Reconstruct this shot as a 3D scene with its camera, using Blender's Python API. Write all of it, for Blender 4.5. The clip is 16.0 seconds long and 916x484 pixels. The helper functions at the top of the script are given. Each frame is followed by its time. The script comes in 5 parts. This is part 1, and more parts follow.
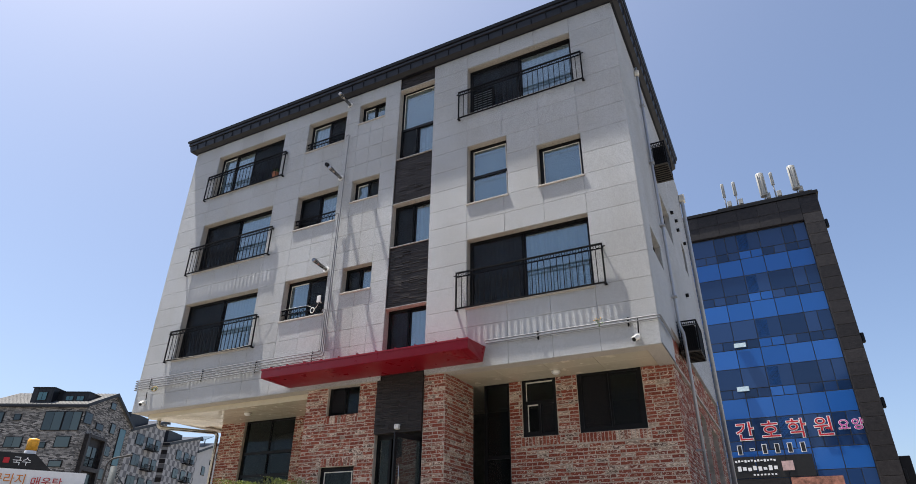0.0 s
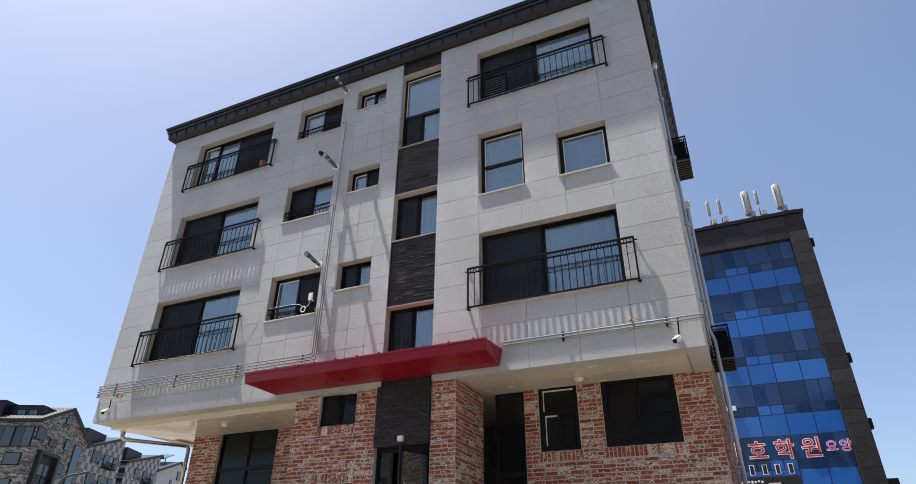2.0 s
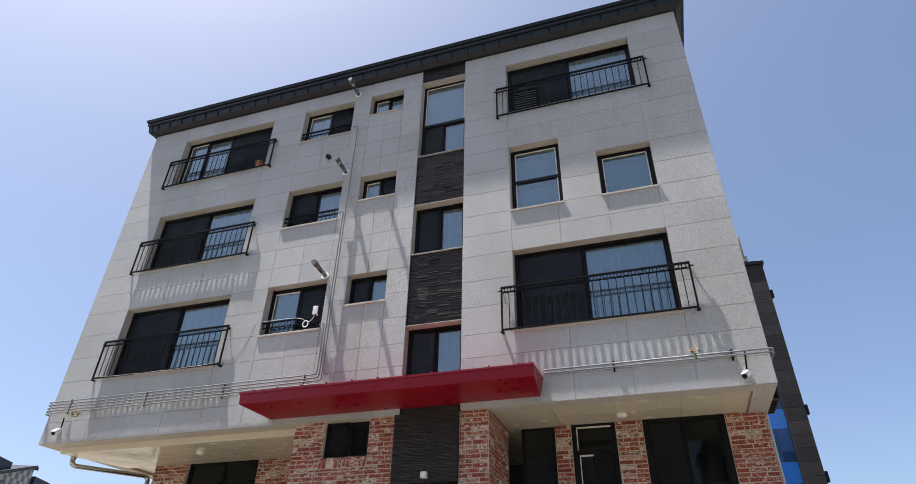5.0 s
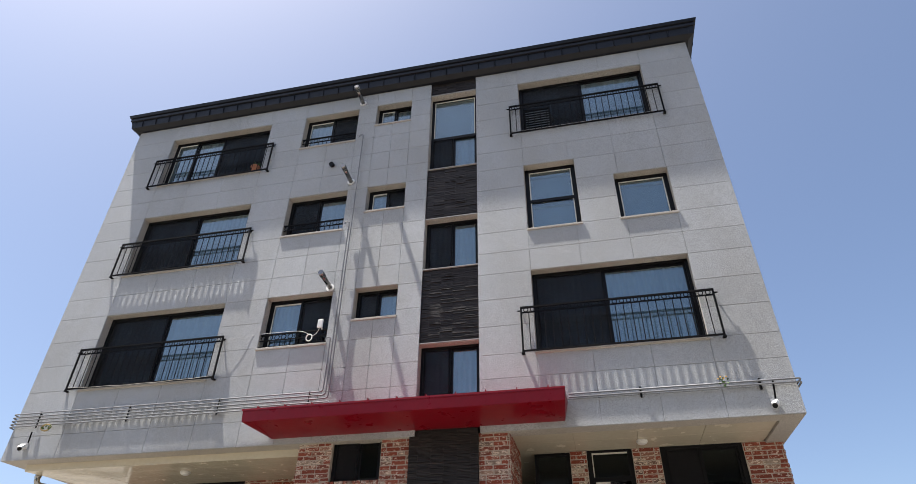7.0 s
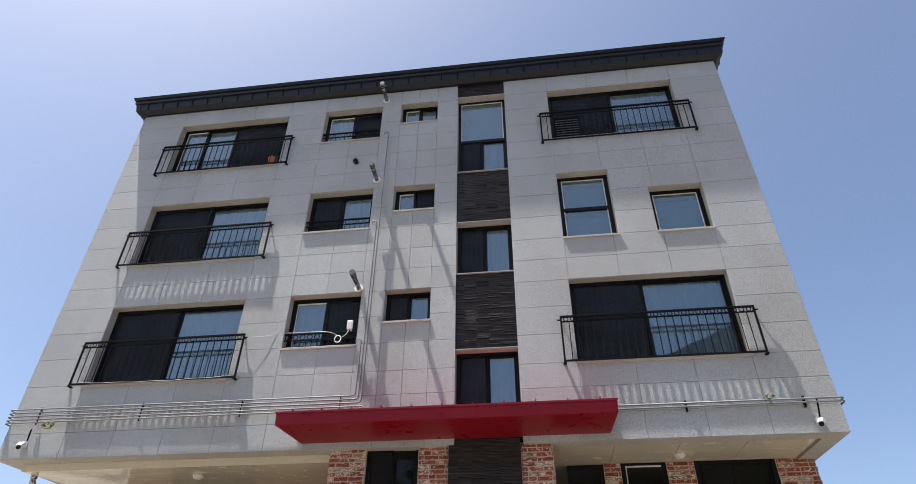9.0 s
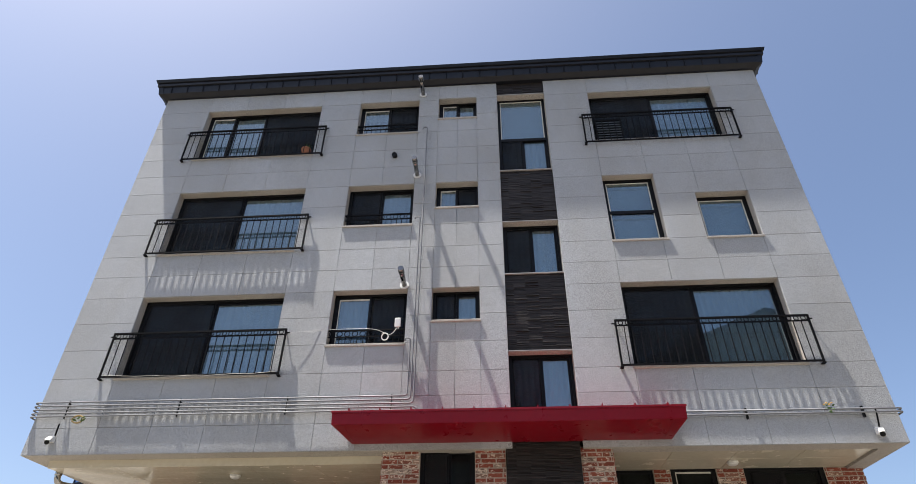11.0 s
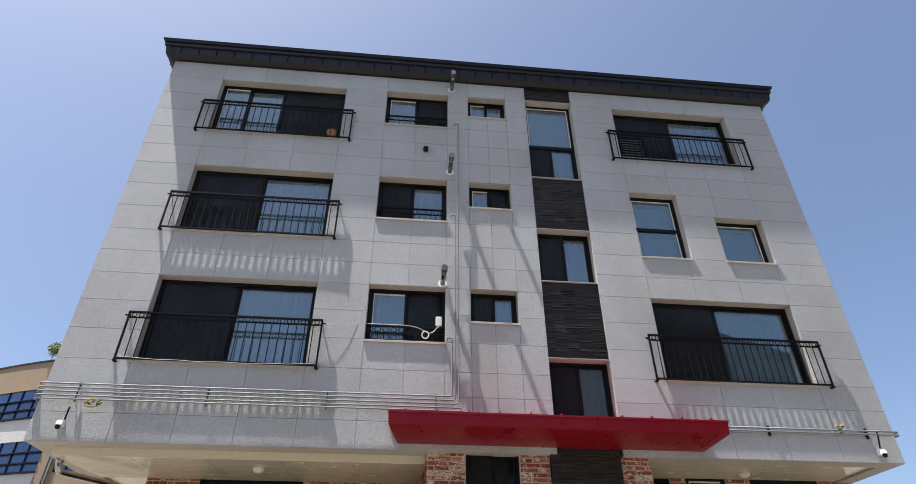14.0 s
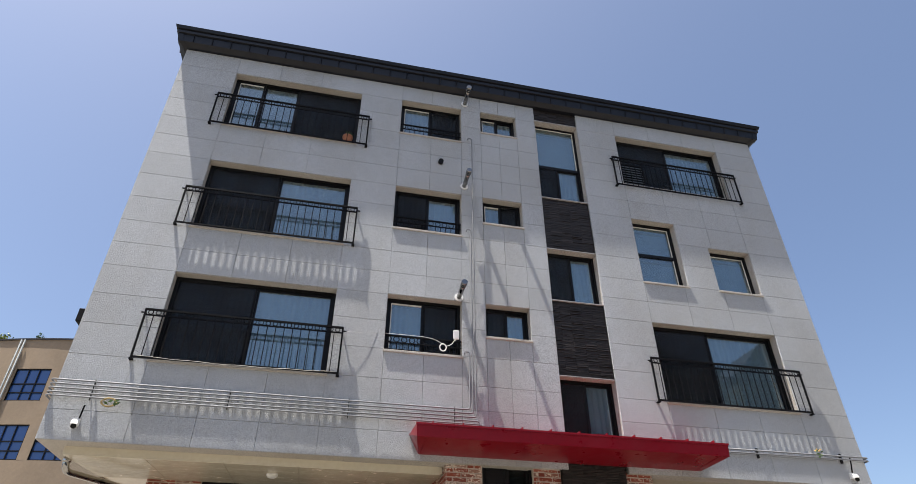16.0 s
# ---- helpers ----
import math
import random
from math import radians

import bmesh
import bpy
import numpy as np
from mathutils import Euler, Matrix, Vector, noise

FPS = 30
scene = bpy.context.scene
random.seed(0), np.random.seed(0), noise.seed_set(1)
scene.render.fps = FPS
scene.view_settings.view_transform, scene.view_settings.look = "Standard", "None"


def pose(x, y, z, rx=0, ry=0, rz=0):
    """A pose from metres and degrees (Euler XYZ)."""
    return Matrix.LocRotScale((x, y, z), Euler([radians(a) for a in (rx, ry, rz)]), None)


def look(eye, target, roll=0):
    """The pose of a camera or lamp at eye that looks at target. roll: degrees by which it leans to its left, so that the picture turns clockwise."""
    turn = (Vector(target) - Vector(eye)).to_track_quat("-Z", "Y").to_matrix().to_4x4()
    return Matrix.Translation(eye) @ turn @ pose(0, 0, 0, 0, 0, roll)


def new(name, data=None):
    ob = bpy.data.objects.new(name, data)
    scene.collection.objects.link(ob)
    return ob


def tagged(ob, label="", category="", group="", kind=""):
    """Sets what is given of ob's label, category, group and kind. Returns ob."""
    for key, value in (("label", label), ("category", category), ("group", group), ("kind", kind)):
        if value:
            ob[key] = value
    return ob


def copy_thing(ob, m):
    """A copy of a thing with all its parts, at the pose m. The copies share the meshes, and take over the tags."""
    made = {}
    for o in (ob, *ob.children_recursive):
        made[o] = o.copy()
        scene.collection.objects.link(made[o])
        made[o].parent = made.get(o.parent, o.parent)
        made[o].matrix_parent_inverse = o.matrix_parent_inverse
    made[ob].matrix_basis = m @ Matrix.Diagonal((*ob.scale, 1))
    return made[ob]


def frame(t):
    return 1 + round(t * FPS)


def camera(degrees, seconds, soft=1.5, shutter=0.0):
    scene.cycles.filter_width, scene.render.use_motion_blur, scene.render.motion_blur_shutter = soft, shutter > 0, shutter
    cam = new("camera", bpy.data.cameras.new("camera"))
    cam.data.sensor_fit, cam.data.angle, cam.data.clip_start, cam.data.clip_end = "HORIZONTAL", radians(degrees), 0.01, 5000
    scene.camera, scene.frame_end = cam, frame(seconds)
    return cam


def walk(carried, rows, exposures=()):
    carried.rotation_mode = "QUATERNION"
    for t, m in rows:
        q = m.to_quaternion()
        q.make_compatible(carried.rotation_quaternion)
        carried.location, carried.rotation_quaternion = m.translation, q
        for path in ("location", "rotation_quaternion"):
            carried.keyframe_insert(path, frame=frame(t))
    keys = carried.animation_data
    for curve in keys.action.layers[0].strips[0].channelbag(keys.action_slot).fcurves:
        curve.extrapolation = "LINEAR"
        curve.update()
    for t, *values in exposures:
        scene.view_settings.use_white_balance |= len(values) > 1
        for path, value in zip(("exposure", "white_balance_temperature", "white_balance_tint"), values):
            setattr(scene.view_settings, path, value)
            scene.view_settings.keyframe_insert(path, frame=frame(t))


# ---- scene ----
cam = camera(74.3, 16.0, soft=0.8)
PATH = [
    (0, (2.51, 0.072, 1.249), (1.69, 1.641, 2.18), 0.7),
    (0.5, (2.151, 0.308, 1.269), (1.357, 1.883, 2.213), 0.7),
    (1, (1.758, 0.533, 1.278), (0.986, 2.11, 2.236), 0.7),
    (1.5, (1.367, 0.743, 1.323), (0.618, 2.323, 2.295), 0.6),
    (2, (1.035, 1.018, 1.363), (0.31, 2.599, 2.349), 0.6),
    (2.5, (0.69, 1.207, 1.369), (-0.013, 2.787, 2.373), 0.5),
    (3, (0.307, 1.338, 1.413), (-0.371, 2.917, 2.436), 0.5),
    (3.5, (-0.057, 1.461, 1.475), (-0.709, 3.038, 2.519), 0.4),
    (4, (-0.448, 1.512, 1.488), (-1.067, 3.088, 2.553), 0.4),
    (4.2, (-0.595, 1.514, 1.49), (-1.2, 3.092, 2.559), 0.7),
    (6.5, (-2.231, 1.439, 1.646), (-2.622, 3.036, 2.785), 0.5),
    (7, (-2.616, 1.423, 1.661), (-2.978, 3.022, 2.807), 0.6),
    (7.5, (-3.044, 1.392, 1.699), (-3.365, 2.995, 2.851), 0.5),
    (8, (-3.437, 1.404, 1.746), (-3.72, 3.012, 2.901), 0.4),
    (8.5, (-3.865, 1.346, 1.771), (-4.116, 2.959, 2.927), 0.5),
    (9, (-4.28, 1.325, 1.781), (-4.502, 2.94, 2.94), 0.5),
    (9.5, (-4.639, 1.374, 1.843), (-4.843, 2.99, 3.003), 0.7),
    (10, (-5.05, 1.356, 1.86), (-5.235, 2.973, 3.022), 0.7),
    (12.5, (-7.324, 1.393, 2.0), (-7.316, 3.032, 3.146), 0.1),
    (13, (-7.791, 1.345, 2.035), (-7.73, 2.986, 3.177), 0.0),
    (13.5, (-8.226, 1.306, 2.046), (-8.11, 2.948, 3.182), -0.1),
    (14, (-8.627, 1.304, 2.086), (-8.46, 2.943, 3.219), -0.1),
    (14.5, (-9.059, 1.238, 2.132), (-8.845, 2.874, 3.262), -0.1),
    (15, (-9.492, 1.219, 2.147), (-9.222, 2.848, 3.276), -0.2),
    (15.5, (-9.879, 1.171, 2.205), (-9.564, 2.794, 3.332), -0.1),
    (16, (-10.291, 1.136, 2.22), (-9.932, 2.748, 3.348), -0.0),
]
walk(cam, [(t, look(eye, target, roll)) for t, eye, target, roll in PATH])

# ---- world and sun ----
SUN_WAY = Vector((4.65, 1.0, -15.0)).normalized()      # the way the light travels
ELEV, AZIM = math.asin(-SUN_WAY.z), math.atan2(-SUN_WAY.x, -SUN_WAY.y)
world = bpy.data.worlds.new("sky")
scene.world = world
world.use_nodes = True
wn = world.node_tree.nodes
wn.clear()
sky = wn.new("ShaderNodeTexSky")
sky.sky_type, sky.sun_disc = "NISHITA", False
sky.sun_elevation, sky.sun_rotation = ELEV, AZIM
sky.air_density, sky.dust_density, sky.ozone_density, sky.altitude = 0.8, 2.4, 1.5, 50
bg, wout = wn.new("ShaderNodeBackground"), wn.new("ShaderNodeOutputWorld")
bg.inputs["Strength"].default_value = 0.086
world.node_tree.links.new(sky.outputs[0], bg.inputs[0])
world.node_tree.links.new(bg.outputs[0], wout.inputs[0])
sun_data = bpy.data.lights.new("sun", "SUN")
sun_data.energy, sun_data.angle, sun_data.color = 4.7, radians(0.53), (1.0, 0.95, 0.88)
sun = new("sun", sun_data)
sun.matrix_world = look((-40, -8, 120), Vector((-40, -8, 120)) + SUN_WAY)
scene.view_settings.exposure = 1.25


# ---- materials ----
class Nodes:
    """A short way to write a node material."""

    def __init__(self, name, rough=0.6, metal=0.0, spec=0.5, local=False):
        self.m = bpy.data.materials.new(name)
        self.m.use_nodes = True
        self.t = self.m.node_tree
        self.b = self.t.nodes["Principled BSDF"]
        self.out = self.t.nodes["Material Output"]
        self.b.inputs["Roughness"].default_value = rough
        self.b.inputs["Metallic"].default_value = metal
        self.b.inputs["Specular IOR Level"].default_value = spec
        self.co = self.n("ShaderNodeTexCoord").outputs["Object"] if local else self.n("ShaderNodeNewGeometry").outputs["Position"]

    def n(self, kind, **kw):
        node = self.t.nodes.new(kind)
        for key, value in kw.items():
            node.inputs[key.replace("_", " ")].default_value = value
        return node

    def link(self, a, b):
        self.t.links.new(a, b)

    def noise(self, scale, detail=4.0, stretch=None, rough=0.6):
        node = self.n("ShaderNodeTexNoise", Scale=scale, Detail=detail, Roughness=rough)
        if stretch:
            mp = self.n("ShaderNodeMapping")
            mp.inputs["Scale"].default_value = stretch
            self.link(self.co, mp.inputs["Vector"])
            self.link(mp.outputs[0], node.inputs["Vector"])
        else:
            self.link(self.co, node.inputs["Vector"])
        return node.outputs["Fac"]

    def voronoi(self, scale):
        node = self.n("ShaderNodeTexVoronoi", Scale=scale)
        self.link(self.co, node.inputs["Vector"])
        return node

    def ramp(self, fac, stops, mode="LINEAR"):
        node = self.n("ShaderNodeValToRGB")
        node.color_ramp.interpolation = mode
        els = node.color_ramp.elements
        while len(els) < len(stops):
            els.new(0.5)
        for el, (p, c) in zip(els, stops):
            el.position = p
            el.color = (*c, 1) if len(c) == 3 else c
        self.link(fac, node.inputs["Fac"])
        return node.outputs["Color"]

    def mix(self, fac, a, b, mode="MIX"):
        node = self.t.nodes.new("ShaderNodeMix")
        node.data_type, node.blend_type = "RGBA", mode
        for socket, value in ((node.inputs["Factor"], fac), (node.inputs["A"], a), (node.inputs["B"], b)):
            if isinstance(value, (int, float)):
                socket.default_value = value
            elif isinstance(value, tuple):
                socket.default_value = (*value, 1)
            else:
                self.link(value, socket)
        return node.outputs["Result"]

    def colour(self, socket):
        if isinstance(socket, tuple):
            self.b.inputs["Base Color"].default_value = (*socket, 1)
        else:
            self.link(socket, self.b.inputs["Base Color"])
        return self

    def bump(self, height, strength=0.4, dist=0.01):
        node = self.n("ShaderNodeBump", Strength=strength, Distance=dist)
        self.link(height, node.inputs["Height"])
        self.link(node.outputs[0], self.b.inputs["Normal"])
        return self


def g3(v):
    return (v, v, v)


def plain(name, c, rough=0.5, metal=0.0, vary=0.25, scale=6.0, bump=0.05, spec=0.4):
    m = Nodes(name, rough, metal, spec)
    a, b = tuple(x * (1 - vary) for x in c), tuple(min(1, x * (1 + vary)) for x in c)
    fine = m.noise(scale * 12, 3)
    col = m.ramp(m.noise(scale, 5), [(0.3, a), (0.7, b)])
    m.colour(m.mix(0.12, col, m.ramp(fine, [(0.3, g3(0.25)), (0.7, g3(0.75))]), "OVERLAY"))
    r = m.ramp(m.noise(scale * 3, 4), [(0.3, g3(max(0.02, rough - 0.08))), (0.7, g3(min(1, rough + 0.1)))])
    m.link(r, m.b.inputs["Roughness"])
    m.bump(fine, bump, 0.004)
    return m.m


def granite(name, light, dark, tint=(1, 1, 1), bump=0.5):
    """Bush-hammered granite: grey grains, dark flecks, a slightly different slab each time."""
    m = Nodes(name, 0.75, spec=0.3)
    grain = m.noise(66, 2, rough=0.8)
    fleck = m.noise(130, 2)
    pits = m.noise(48, 3, rough=0.75)
    base = m.ramp(grain, [(0.34, g3(dark)), (0.47, g3((dark + light) / 2)), (0.60, g3(light))])
    base = m.mix(m.ramp(fleck, [(0.34, g3(0.75)), (0.42, g3(0))]), base, g3(dark * 0.5))
    info = m.t.nodes.new("ShaderNodeObjectInfo")
    slab = m.ramp(info.outputs["Random"], [(0, g3(0.95)), (1, g3(1.04))])
    base = m.mix(1.0, base, slab, "MULTIPLY")
    stain = m.ramp(m.noise(0.7, 5, (1, 1, 0.4)), [(0.35, (0.9, 0.88, 0.85)), (0.6, (1, 1, 1))])
    base = m.mix(1.0, base, stain, "MULTIPLY")
    base = m.mix(1.0, base, tint, "MULTIPLY")
    m.colour(base)
    m.bump(pits, bump, 0.014)
    return m.m


def brickwork(name, island):
    """Reclaimed brick: red to brown pieces, many with smears of old lime."""
    m = Nodes(name, 0.85, spec=0.2)
    if island:
        rnd = m.t.nodes.new("ShaderNodeNewGeometry").outputs["Random Per Island"]
    else:
        rnd = m.t.nodes.new("ShaderNodeObjectInfo").outputs["Random"]
    base = m.ramp(rnd, [(0.0, (0.22, 0.058, 0.039)), (0.25, (0.29, 0.077, 0.048)), (0.45, (0.34, 0.102, 0.066)), (0.6, (0.21, 0.066, 0.047)),
                        (0.72, (0.30, 0.130, 0.092)), (0.84, (0.40, 0.25, 0.19)), (0.92, (0.11, 0.062, 0.052)), (1.0, (0.50, 0.39, 0.31))])
    base = m.mix(0.35, base, m.ramp(m.noise(30, 4), [(0.3, g3(0.2)), (0.7, g3(0.8))]), "OVERLAY")
    add = m.t.nodes.new("ShaderNodeMath")
    add.operation = "MULTIPLY_ADD"
    m.link(rnd, add.inputs[0])
    add.inputs[1].default_value = 0.10
    m.link(m.noise(16, 5, (1, 1, 2.1), 0.75), add.inputs[2])
    lime = m.ramp(add.outputs[0], [(0.606, g3(0)), (0.622, g3(0.95))])
    base = m.mix(lime, base, m.ramp(m.noise(50, 3), [(0.3, (0.66, 0.52, 0.42)), (0.7, (0.88, 0.76, 0.65))]))
    m.colour(base)
    m.bump(m.noise(20, 6, rough=0.75), 1.0, 0.02)
    return m.m


def thin_glass(name, tint, normal_gloss=0.05, dirt=0.03):
    """A window pane: it mirrors by Fresnel and lets the rest through."""
    m = Nodes(name)
    clear = m.n("ShaderNodeBsdfTransparent", Color=(*tint, 1))
    gloss = m.n("ShaderNodeBsdfGlossy", Color=(0.88, 0.98, 1, 1), Roughness=0.012)
    wave = m.n("ShaderNodeBump", Strength=0.06, Distance=0.02)
    m.link(m.noise(1.1, 2), wave.inputs["Height"])
    m.link(wave.outputs[0], gloss.inputs["Normal"])
    face = m.n("ShaderNodeLayerWeight", Blend=0.5)
    power, fres = m.t.nodes.new("ShaderNodeMath"), m.t.nodes.new("ShaderNodeMath")
    power.operation, fres.operation = "POWER", "MULTIPLY_ADD"
    m.link(face.outputs["Facing"], power.inputs[0])
    power.inputs[1].default_value = 4.6
    m.link(power.outputs[0], fres.inputs[0])
    fres.inputs[1].default_value, fres.inputs[2].default_value = 0.9 - normal_gloss, normal_gloss
    m1, m2 = m.n("ShaderNodeMixShader"), m.n("ShaderNodeMixShader", Fac=dirt)
    haze = m.n("ShaderNodeBsdfDiffuse", Color=(0.5, 0.5, 0.48, 1))
    m.link(fres.outputs[0], m1.inputs[0])
    m.link(clear.outputs[0], m1.inputs[1])
    m.link(gloss.outputs[0], m1.inputs[2])
    m.link(m1.outputs[0], m2.inputs[1])
    m.link(haze.outputs[0], m2.inputs[2])
    m.link(m2.outputs[0], m.out.inputs["Surface"])
    return m.m


def mesh_screen(name):
    """Insect screen: fine dark mesh that lets a third of the light through."""
    m = Nodes(name)
    clear = m.n("ShaderNodeBsdfTransparent")
    wire = m.n("ShaderNodeBsdfDiffuse", Color=(0.026, 0.026, 0.028, 1))
    mixer = m.n("ShaderNodeMixShader")
    m.link(m.ramp(m.noise(3.0, 2), [(0.3, g3(0.48)), (0.7, g3(0.58))]), mixer.inputs[0])
    m.link(clear.outputs[0], mixer.inputs[1])
    m.link(wire.outputs[0], mixer.inputs[2])
    m.link(mixer.outputs[0], m.out.inputs["Surface"])
    return m.m


def ledger_stone(name):
    m = Nodes(name, 0.55, spec=0.4)
    rnd = m.t.nodes.new("ShaderNodeNewGeometry").outputs["Random Per Island"]
    base = m.ramp(rnd, [(0, (0.020, 0.016, 0.0145)), (0.7, (0.027, 0.022, 0.020)), (1, (0.042, 0.034, 0.030))])
    base = m.mix(0.4, base, m.ramp(m.noise(14, 4, (0.3, 1, 3)), [(0.3, g3(0.2)), (0.7, g3(0.8))]), "OVERLAY")
    m.colour(base)
    m.bump(m.noise(40, 4, (0.3, 1, 2)), 0.5, 0.006)
    return m.m


def ground_stuff(name):
    m = Nodes(name, 0.9, spec=0.2)
    base = m.ramp(m.noise(0.4, 6), [(0.3, (0.145, 0.135, 0.12)), (0.7, (0.235, 0.215, 0.185))])
    base = m.mix(0.4, base, m.ramp(m.noise(60, 3), [(0.3, g3(0.2)), (0.7, g3(0.8))]), "OVERLAY")
    m.colour(base).bump(m.noise(80, 3), 0.4, 0.01)
    return m.m


GRANITE = granite("bush_hammered_granite", 0.595, 0.285, (0.965, 0.995, 1.025), 1.0)
GRANITE_WARM = granite("warm_granite_return", 0.62, 0.27, (1.0, 0.93, 0.84), 0.6)
JOINT = plain("grey_joint", (0.40, 0.39, 0.38), 0.9)
BRICK = brickwork("reclaimed_brick", False)
BRICK_REST = brickwork("reclaimed_brick_wall", True)
MORTAR = plain("grey_mortar", (0.50, 0.43, 0.36), 0.95, bump=0.4)
STONE = ledger_stone("dark_split_stone")
BLACK = plain("black_window_frame", (0.005, 0.005, 0.006), 0.45, vary=0.2, spec=0.22)
IRON = plain("black_wrought_iron", (0.006, 0.006, 0.007), 0.7, vary=0.3, spec=0.12)
CREAM = plain("white_inner_frame", (0.66, 0.63, 0.56), 0.5)
GLASS = thin_glass("window_glass", (0.60, 0.68, 0.72), 0.16)
DARKGLASS = thin_glass("dark_tinted_glass", (0.42, 0.46, 0.48), 0.015, 0.01)
SCREEN = mesh_screen("insect_screen")
CURTAIN = plain("pale_curtain", (0.74, 0.77, 0.79), 0.9, vary=0.08)
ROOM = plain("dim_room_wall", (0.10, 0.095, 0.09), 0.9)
RED = plain("red_painted_metal", (0.215, 0.003, 0.011), 0.32, vary=0.05, scale=1.0, bump=0.02)
ROOF = plain("dark_seamed_metal", (0.0085, 0.0095, 0.0135), 0.45, 0.0, vary=0.15, scale=2, spec=0.35)
FLASHING = plain("grey_flashing", (0.36, 0.35, 0.34), 0.6)
SOFFIT = plain("cream_soffit_panel", (0.64, 0.58, 0.45), 0.2, vary=0.04, scale=1, bump=0.02, spec=0.5)
GALV = plain("zinc_downpipe", (0.40, 0.42, 0.45), 0.4, 0.35, vary=0.08)
STEEL = plain("stainless_steel", (0.40, 0.39, 0.37), 0.14, 1.0, vary=0.08)
CHROME = plain("dark_chrome", (0.24, 0.235, 0.225), 0.10, 1.0, vary=0.1)
CONDUIT = plain("galvanised_conduit", (0.21, 0.215, 0.225), 0.55, 0.1, vary=0.12)
WHITE = plain("white_plastic", (0.78, 0.77, 0.74), 0.35, vary=0.05)
POLE_GREY = plain("weathered_grey_metal", (0.085, 0.10, 0.11), 0.6)
GROUND = ground_stuff("worn_concrete_ground")
def polished_stone(name):
    m = Nodes(name, 0.5, spec=0.25)
    rnd = m.t.nodes.new("ShaderNodeObjectInfo").outputs["Random"]
    base = m.ramp(rnd, [(0, (0.018, 0.016, 0.017)), (1, (0.036, 0.032, 0.032))])
    base = m.mix(0.6, base, m.ramp(m.noise(3.5, 6, rough=0.7), [(0.3, g3(0.1)), (0.72, g3(0.9))]), "OVERLAY")
    m.colour(base).bump(m.noise(9, 5), 0.4, 0.03)
    return m.m


DARK_CLAD = polished_stone("dark_granite_cladding")

# ---- building blocks ----
ORIGIN = {}


def thing(name, at, label="", category="", group="", kind=""):
    ob = new(name)
    ob.empty_display_size = 0.1
    ob.location = at
    ORIGIN[ob.name] = Vector(at)
    return tagged(ob, label, category, group, kind)


def part(name, bm, material, parent=None, label=""):
    """Link a bmesh, drawn in world places, as one mesh object."""
    me = bpy.data.meshes.new(name)
    bm.to_mesh(me)
    bm.free()
    me.materials.append(material)
    ob = new(name, me)
    if parent:
        ob.parent = parent
        ob.matrix_parent_inverse = Matrix.Translation(-ORIGIN.get(parent.name, Vector((0, 0, 0))))
    return tagged(ob, label)


def piece(name, me, at, parent, material=None):
    """A small object on shared mesh data."""
    ob = new(name, me)
    ob.parent = parent
    ob.matrix_parent_inverse = Matrix.Translation(-ORIGIN.get(parent.name, Vector((0, 0, 0))))
    ob.location = at
    return ob


def box(bm, x0, x1, y0, y1, z0, z1, m=None):
    vs = [bm.verts.new(v) for v in ((x0, y0, z0), (x1, y0, z0), (x1, y1, z0), (x0, y1, z0), (x0, y0, z1), (x1, y0, z1), (x1, y1, z1), (x0, y1, z1))]
    if m:
        for v in vs:
            v.co = m @ v.co
    for f in ((0, 3, 2, 1), (4, 5, 6, 7), (0, 1, 5, 4), (1, 2, 6, 5), (2, 3, 7, 6), (3, 0, 4, 7)):
        bm.faces.new([vs[i] for i in f])
    return vs


def boxes(*args):
    bm = bmesh.new()
    for a in args:
        box(bm, *a)
    return bm


def soft_box(x0, x1, y0, y1, z0, z1, r=0.004, seg=1):
    bm = boxes((x0, x1, y0, y1, z0, z1))
    bmesh.ops.bevel(bm, geom=bm.edges[:], offset=r, segments=seg, affect="EDGES", profile=0.5)
    return bm


def tube(bm, pts, r, sides=10, cap=True):
    """A round bar through the points."""
    pts = [Vector(p) for p in pts]
    rings, n = [], len(pts)
    up = None
    for i, p in enumerate(pts):
        d = ((pts[min(i + 1, n - 1)] - p).normalized() + (p - pts[max(i - 1, 0)]).normalized()).normalized()
        if up is None:
            up = d.orthogonal().normalized()
        up = (up - d * up.dot(d)).normalized()
        side = d.cross(up)
        rings.append([bm.verts.new(p + (up * math.cos(a) + side * math.sin(a)) * r) for a in (2 * math.pi * k / sides for k in range(sides))])
    for a, b in zip(rings, rings[1:]):
        for k in range(sides):
            f = bm.faces.new((a[k], a[(k + 1) % sides], b[(k + 1) % sides], b[k]))
            f.smooth = True
    if cap:
        bm.faces.new(rings[0][::-1])
        bm.faces.new(rings[-1])
    return bm


def bend(pts, r, n=5):
    """Round the corners of a line."""
    pts = [Vector(p) for p in pts]
    out = [pts[0]]
    for a, b, c in zip(pts, pts[1:], pts[2:]):
        u, v = (a - b).normalized(), (c - b).normalized()
        k = min(r, (a - b).length * 0.45, (c - b).length * 0.45)
        p, q = b + u * k, b + v * k
        for i in range(n + 1):
            s = i / n
            out.append(p * (1 - s) ** 2 + b * 2 * s * (1 - s) + q * s * s)
    return out + [pts[-1]]


